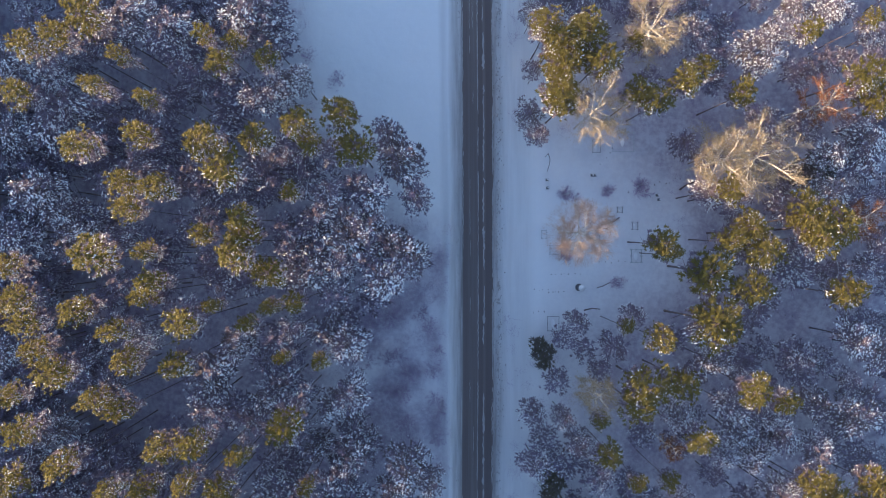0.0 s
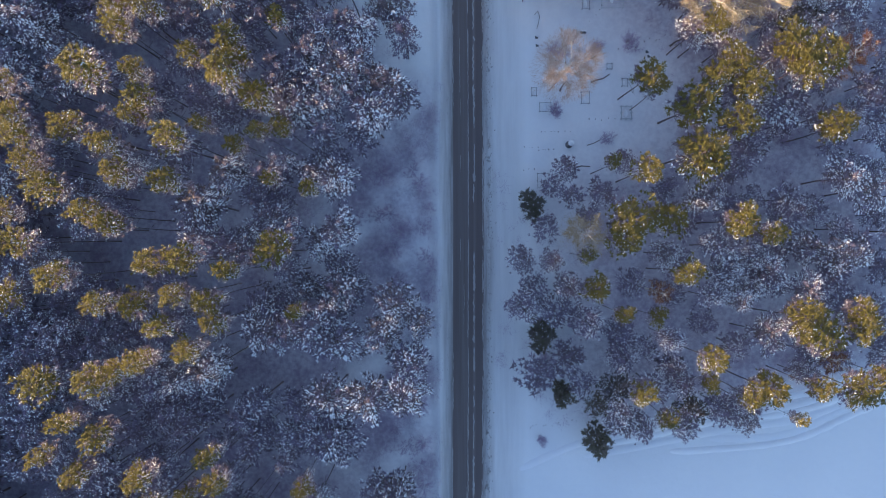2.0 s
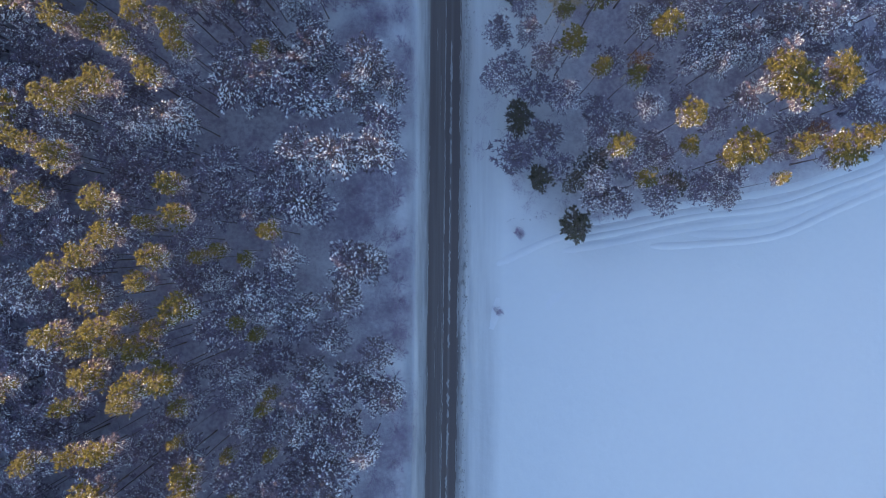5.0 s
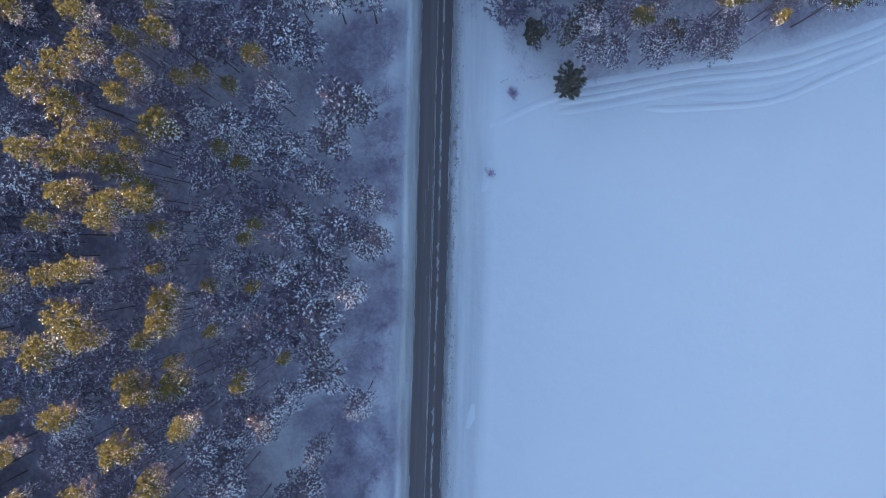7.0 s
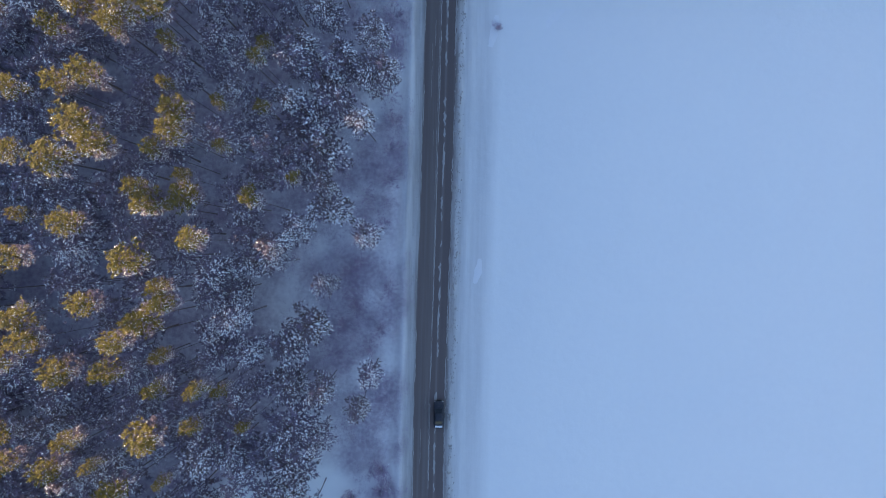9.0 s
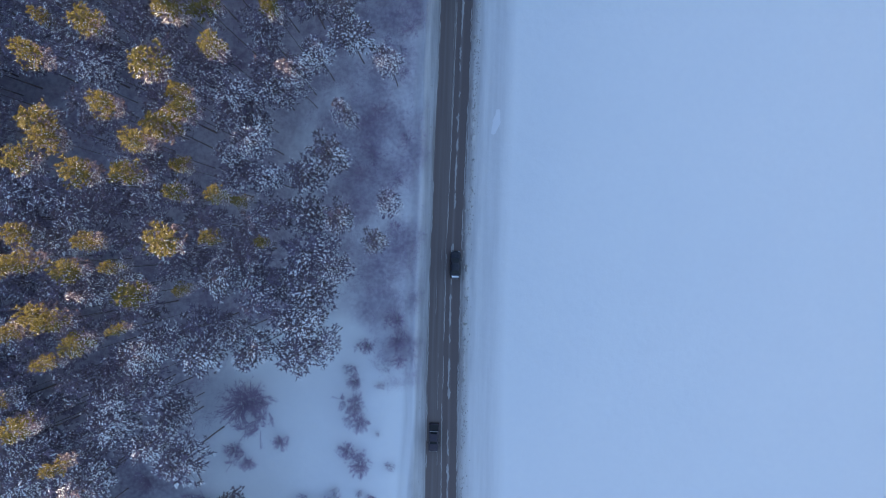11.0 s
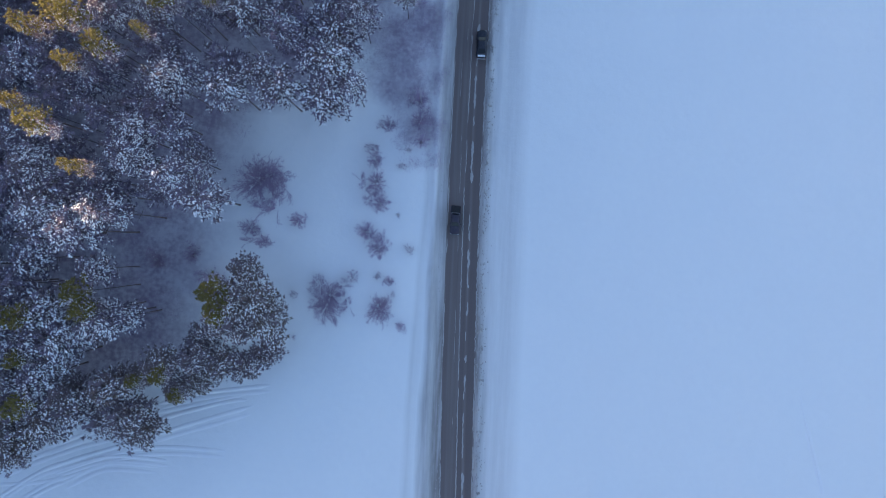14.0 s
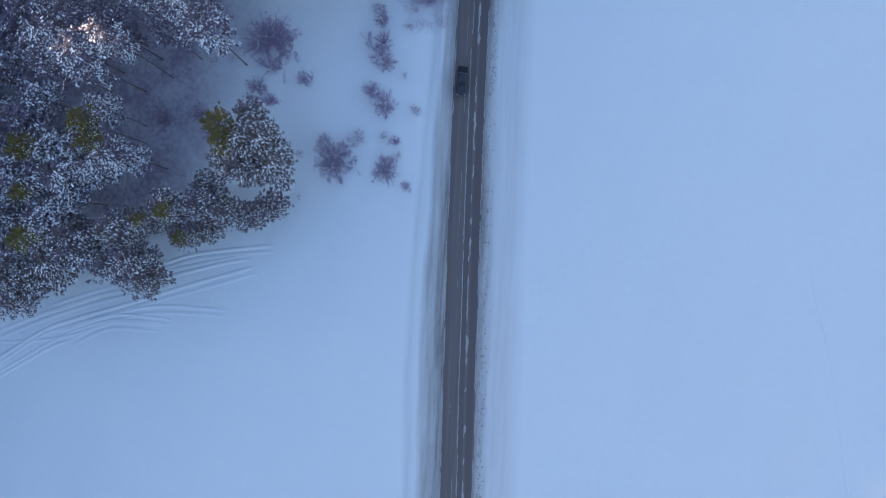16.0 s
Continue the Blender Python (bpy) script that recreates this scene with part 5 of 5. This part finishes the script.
def snow_pillar(x, y):
    """A dark pillar with a thick round cap of snow."""
    root = tagged(new("grave_pillar"), "dark stone grave pillar with a thick white snow cap", "pillar")
    root.location = (x, y, float(ground_z(x, y)))
    s = Soup()
    s.tube([(0, 0, -0.2), (0, 0, 0.15), (0, 0, 0.16), (0, 0, 1.5), (0, 0, 1.7)], [0.62, 0.6, 0.45, 0.38, 0.2], 8)
    part("shaft", s.mesh("shaft", M_STONE), root)
    c = Soup()
    c.tube([(0.02, 0, 1.55), (0.03, 0, 1.75), (0.02, 0.02, 1.95), (0, 0, 2.05)], [0.42, 0.5, 0.36, 0.12], 9)
    part("snow_cap", c.mesh("snow_cap", M_SNOW, smooth=True), root)


snow_pillar(22.5, -7.0)


def fallen_limb(points, thick, label):
    root_z = [float(ground_z(*p)) + thick * 0.6 for p in points]
    s = Soup()
    s.tube([(*p, z) for p, z in zip(points, root_z)], [thick * (1 - 0.6 * n / len(points)) for n in range(len(points))], 6)
    tagged(new("fallen_limb", s.mesh("fallen_limb", M_BARK, smooth=True)), label, "branch", "fallen limbs among the graves")


FALLEN = "dark fallen branch lying on the snow"
fallen_limb([(26.0, 2.9), (27.0, 3.3), (28.0, 3.5), (29.0, 4.2)], 0.14, FALLEN)
fallen_limb([(17.1, 13.8), (17.6, 14.4), (17.9, 13.5), (17.7, 12.4), (17.4, 11.5)], 0.06, "thin bent branch lying on the snow")
fallen_limb([(23.3, -10.7), (24.5, -10.4), (25.9, -10.5)], 0.11, FALLEN)
fallen_limb([(25.4, -7.1), (26.4, -6.8), (27.6, -6.2)], 0.07, FALLEN)
fallen_limb([(21.0, 1.5), (21.4, 2.3), (21.9, 2.9)], 0.15, FALLEN)
fallen_limb([(38.5, 8.5), (39.6, 9.3), (41.0, 9.8)], 0.16, FALLEN)


def footprints():
    """Rows of trampled steps, built as small dark clods."""
    rng, soup = random.Random(91), Soup()
    for (xa, ya), (xb, yb), n in (((25.7, -2.9), (29.7, -2.8), 5), ((18.0, -4.8), (22.7, -4.9), 7), ((17.7, -7.7), (20.0, -7.6), 4), ((34.6, 9.3), (38.7, 10.4), 6), ((30.5, 8.3), (33.7, 8.6), 5), ((18.7, 0.4), (20.5, 0.0), 4), ((15.9, -52.4), (23.5, -51.2), 12), ((15.1, -7.5), (18.3, -7.4), 5), ((15.1, -11.0), (16.9, -10.8), 3), ((26, 12.8), (28, 15.4), 4), ((50, -10), (58, -12), 8), ((47, -14), (52, -8), 6)):
        for k in range(n):
            q = k / max(1, n - 1)
            x, y = xa + (xb - xa) * q + rng.gauss(0, 0.15), ya + (yb - ya) * q + rng.gauss(0, 0.12)
            soup.clod((x, y, float(ground_z(x, y))), rng.uniform(0.1, 0.2), rng)
    tagged(new("footprints", soup.mesh("footprints", M_BARK)), "rows of trampled footprints built as small dark clods", "footprints", kind="stuff")


footprints()


# ---- vehicles ----
def paint(name, tone):
    n = Nodes(name, 0.55)
    grime = n.ramp(n.noise(2.5, 5), (0.35, 0.0), (0.75, 0.5))
    n.colour(n.mix(grime, tone, (0.09, 0.085, 0.09)))
    return n.mat


M_GLASS = plain("dark_car_glass", (0.02, 0.024, 0.03), 0.08, spread=0.05)
M_TYRE = plain("tyre_rubber", (0.02, 0.02, 0.02), 0.9)
M_RIM = plain("alloy_rim", (0.35, 0.36, 0.37), 0.35, 0.8)
M_TRIM = plain("black_trim", (0.025, 0.025, 0.027), 0.6)
M_CHROME = plain("pale_trim", (0.42, 0.42, 0.44), 0.45, 0.2)
M_BUMPER = plain("grey_bumper", (0.14, 0.14, 0.15), 0.5)
M_LAMP = plain("lamp_glass", (0.55, 0.56, 0.56), 0.15)
M_TAIL = plain("tail_lamp", (0.25, 0.02, 0.02), 0.2)


def loft(stations, material, name, corner=0.25):
    """A rounded hull through stations: y, half width at foot and top, bottom and top height."""
    s = Soup()
    n = 12
    for y, wide, narrow, low, high in stations:
        c = corner * min(wide, (high - low))
        ring = [(-wide + c, low), (wide - c, low), (wide, low + c), (wide, low + (high - low) * 0.45), (narrow + (wide - narrow) * 0.3, high - c), (narrow, high - c * 0.4), (narrow - c, high), (-narrow + c, high), (-narrow, high - c * 0.4), (-narrow - (wide - narrow) * 0.3, high - c), (-wide, low + (high - low) * 0.45), (-wide, low + c)]
        s.v += [(x, y, z) for x, z in ring]
    for k in range(len(stations) - 1):
        for i in range(n):
            a, b = k * n + i, k * n + (i + 1) % n
            s.f.append((a, b, b + n, a + n))
    s.f += [tuple(range(n)), tuple(range((len(stations) - 1) * n, len(stations) * n))]
    me = s.mesh(name, material, smooth=True)
    bm = bmesh.new()
    bm.from_mesh(me)
    bmesh.ops.recalc_face_normals(bm, faces=bm.faces)
    bm.to_mesh(me)
    bm.free()
    return me


def slab_mesh(name, material, lo, hi, bevel=0.03):
    bm = bmesh.new()
    bmesh.ops.create_cube(bm, size=1.0)
    for v in bm.verts:
        v.co = Vector([lo[i] + (hi[i] - lo[i]) * (v.co[i] + 0.5) for i in range(3)])
    bmesh.ops.bevel(bm, geom=bm.edges[:], offset=bevel, segments=2, affect="EDGES")
    me = bpy.data.meshes.new(name)
    bm.to_mesh(me)
    bm.free()
    me.materials.append(material)
    return me


def pane_mesh(name, corners, material, thick=0.02):
    """A thin slab of glass on four corners."""
    a, b, c, d = (Vector(p) for p in corners)
    out = (b - a).cross(d - a).normalized() * thick
    s = Soup()
    k = [p + out for p in (a, b, c, d)]
    for f in ((a, b, c, d), k, (a, b, k[1], k[0]), (b, c, k[2], k[1]), (c, d, k[3], k[2]), (d, a, k[0], k[3])):
        s.face(*f)
    return s.mesh(name, material)


def wheel(parent, x, y, radius=0.36):
    s = Soup()
    s.tube([(x - 0.11, y, radius), (x - 0.09, y, radius), (x + 0.09, y, radius), (x + 0.11, y, radius)], [radius * 0.92, radius, radius, radius * 0.92], 18)
    w = part("wheel", s.mesh("tyre", M_TYRE, smooth=False), parent)
    r = Soup()
    side = 0.12 if x > 0 else -0.12
    r.tube([(x + side * 0.8, y, radius), (x + side, y, radius)], [radius * 0.62, radius * 0.5], 12)
    part("rim", r.mesh("rim", M_RIM), w, "alloy rim")


def pickup(m):
    """A double-cab pickup; its nose points to -y."""
    body_paint = paint("dark_plum_paint", (0.045, 0.040, 0.065))
    car = tagged(new("pickup_truck"), "dark plum double-cab pickup truck driving in the wheel tracks", "car", "vehicles on the road")
    w = 0.90
    part("body", loft([(-2.35, w * 0.82, w * 0.72, 0.42, 0.86), (-2.15, w * 0.95, w * 0.86, 0.34, 1.00), (-1.2, w, w * 0.93, 0.32, 1.10), (-0.9, w, w * 0.95, 0.32, 1.14), (2.2, w, w * 0.96, 0.34, 1.12), (2.42, w * 0.96, w * 0.92, 0.42, 1.10)], body_paint, "body"), car)
    part("cab", loft([(-1.02, w * 0.93, w * 0.84, 1.08, 1.16), (-0.35, w * 0.92, w * 0.72, 1.08, 1.68), (0.10, w * 0.92, w * 0.72, 1.08, 1.76), (0.85, w * 0.92, w * 0.72, 1.08, 1.74), (1.12, w * 0.92, w * 0.76, 1.08, 1.16)], body_paint, "cab"), car)
    part("windscreen", pane_mesh("windscreen", [(-0.66, -0.985, 1.19), (0.66, -0.985, 1.19), (0.56, -0.40, 1.665), (-0.56, -0.40, 1.665)], M_GLASS), car, "dark sloping windscreen")
    part("rear_window", pane_mesh("rear_window", [(0.60, 1.115, 1.22), (-0.60, 1.115, 1.22), (-0.54, 0.90, 1.66), (0.54, 0.90, 1.66)], M_GLASS), car)
    for s in (-1, 1):
        for y0, y1 in ((-0.55, 0.12), (0.2, 0.82)):
            corners = [(s * 0.832, y0, 1.2), (s * 0.832, y1, 1.2), (s * 0.70, y1, 1.6), (s * 0.70, y0 + 0.2 * (y0 < 0), 1.6)]
            part("side_window", pane_mesh("side_window", corners if s > 0 else corners[::-1], M_GLASS), car)
        part("mirror", slab_mesh("mirror", M_TRIM, (s * 0.98 - 0.12, -0.78, 1.12), (s * 0.98 + 0.12, -0.66, 1.30)), car)
        part("headlight", slab_mesh("headlight", M_LAMP, (s * 0.58 - 0.17, -2.38, 0.70), (s * 0.58 + 0.17, -2.20, 0.88)), car, "clear headlight")
        part("tail_light", slab_mesh("tail_light", M_TAIL, (s * 0.80 - 0.07, 2.38, 0.72), (s * 0.80 + 0.07, 2.45, 1.05)), car, "red tail light")
        for y in (-1.5, 1.5):
            wheel(car, s * 0.78, y)
    part("bed_cover", slab_mesh("bed_cover", M_TRIM, (-0.78, 1.24, 1.10), (0.78, 2.36, 1.16)), car, "black soft cover over the load bed")
    part("roll_bar", slab_mesh("roll_bar", M_CHROME, (-0.76, 1.16, 1.12), (0.76, 1.24, 1.36)), car, "pale roll bar behind the cab")
    part("front_bumper", slab_mesh("front_bumper", M_BUMPER, (-0.80, -2.45, 0.42), (0.80, -2.28, 0.62)), car, "grey front bumper")
    part("rear_bumper", slab_mesh("rear_bumper", M_TRIM, (-0.84, 2.36, 0.40), (0.84, 2.52, 0.58)), car)
    part("number_plate", slab_mesh("number_plate", M_LAMP, (-0.26, -2.48, 0.46), (0.26, -2.455, 0.57), 0.004), car, "blank pale number plate")
    car.matrix_basis = m


def saloon(m):
    """A low saloon; its nose points to -y before it is turned."""
    body_paint = paint("dark_blue_paint", (0.022, 0.028, 0.045))
    car = tagged(new("saloon_car"), "dark blue saloon car coming along the other lane", "car", "vehicles on the road")
    w = 0.86
    part("body", loft([(-2.15, w * 0.80, w * 0.70, 0.36, 0.66), (-1.95, w * 0.95, w * 0.84, 0.26, 0.78), (-1.0, w, w * 0.92, 0.24, 0.92), (1.3, w, w * 0.92, 0.24, 0.96), (2.0, w * 0.95, w * 0.84, 0.28, 0.92), (2.18, w * 0.86, w * 0.76, 0.38, 0.80)], body_paint, "body"), car)
    part("cabin", loft([(-1.05, w * 0.90, w * 0.80, 0.86, 0.95), (-0.30, w * 0.90, w * 0.66, 0.86, 1.40), (0.30, w * 0.90, w * 0.66, 0.86, 1.46), (0.85, w * 0.90, w * 0.66, 0.86, 1.40), (1.50, w * 0.90, w * 0.80, 0.86, 0.97)], body_paint, "cabin"), car)
    part("windscreen", pane_mesh("windscreen", [(-0.62, -1.02, 0.985), (0.62, -1.02, 0.985), (0.50, -0.35, 1.385), (-0.50, -0.35, 1.385)], M_GLASS), car, "dark sloping windscreen")
    part("rear_window", pane_mesh("rear_window", [(0.60, 1.46, 1.0), (-0.60, 1.46, 1.0), (-0.50, 0.90, 1.385), (0.50, 0.90, 1.385)], M_GLASS), car)
    for s in (-1, 1):
        for y0, y1 in ((-0.55, 0.15), (0.23, 0.95)):
            corners = [(s * 0.775, y0, 0.98), (s * 0.775, y1, 0.98), (s * 0.64, y1 - 0.1, 1.30), (s * 0.64, y0 + 0.2, 1.30)]
            part("side_window", pane_mesh("side_window", corners if s > 0 else corners[::-1], M_GLASS), car)
        part("mirror", slab_mesh("mirror", M_TRIM, (s * 0.93 - 0.1, -0.72, 0.92), (s * 0.93 + 0.1, -0.62, 1.05)), car)
        part("headlight", slab_mesh("headlight", M_LAMP, (s * 0.56 - 0.17, -2.17, 0.54), (s * 0.56 + 0.17, -2.02, 0.68)), car, "clear headlight")
        part("tail_light", slab_mesh("tail_light", M_TAIL, (s * 0.62 - 0.14, 2.08, 0.62), (s * 0.62 + 0.14, 2.20, 0.76)), car, "red tail light")
        for y in (-1.35, 1.35):
            wheel(car, s * 0.76, y, 0.32)
    part("rear_bumper", slab_mesh("rear_bumper", M_CHROME, (-0.74, 2.10, 0.36), (0.74, 2.26, 0.56)), car, "pale rear bumper")
    part("front_bumper", slab_mesh("front_bumper", M_TRIM, (-0.72, -2.26, 0.32), (0.72, -2.08, 0.52)), car)
    part("boot_snow", slab_mesh("boot_snow", M_SNOW, (-0.60, 1.72, 0.925), (0.60, 2.02, 0.95), 0.01), car, "strip of snow on the boot lid")
    car.matrix_basis = m


pickup(pose(float(road_x(-152.5)) - 1.25, -152.5, 0.012, 0, 0, -1.0) @ Matrix.Diagonal((0.86, 0.88, 0.92, 1)))
saloon(pose(float(road_x(-126.0)) + 1.45, -126.0, 0.012, 0, 0, 180.5) @ Matrix.Diagonal((0.92, 0.96, 0.96, 1)))
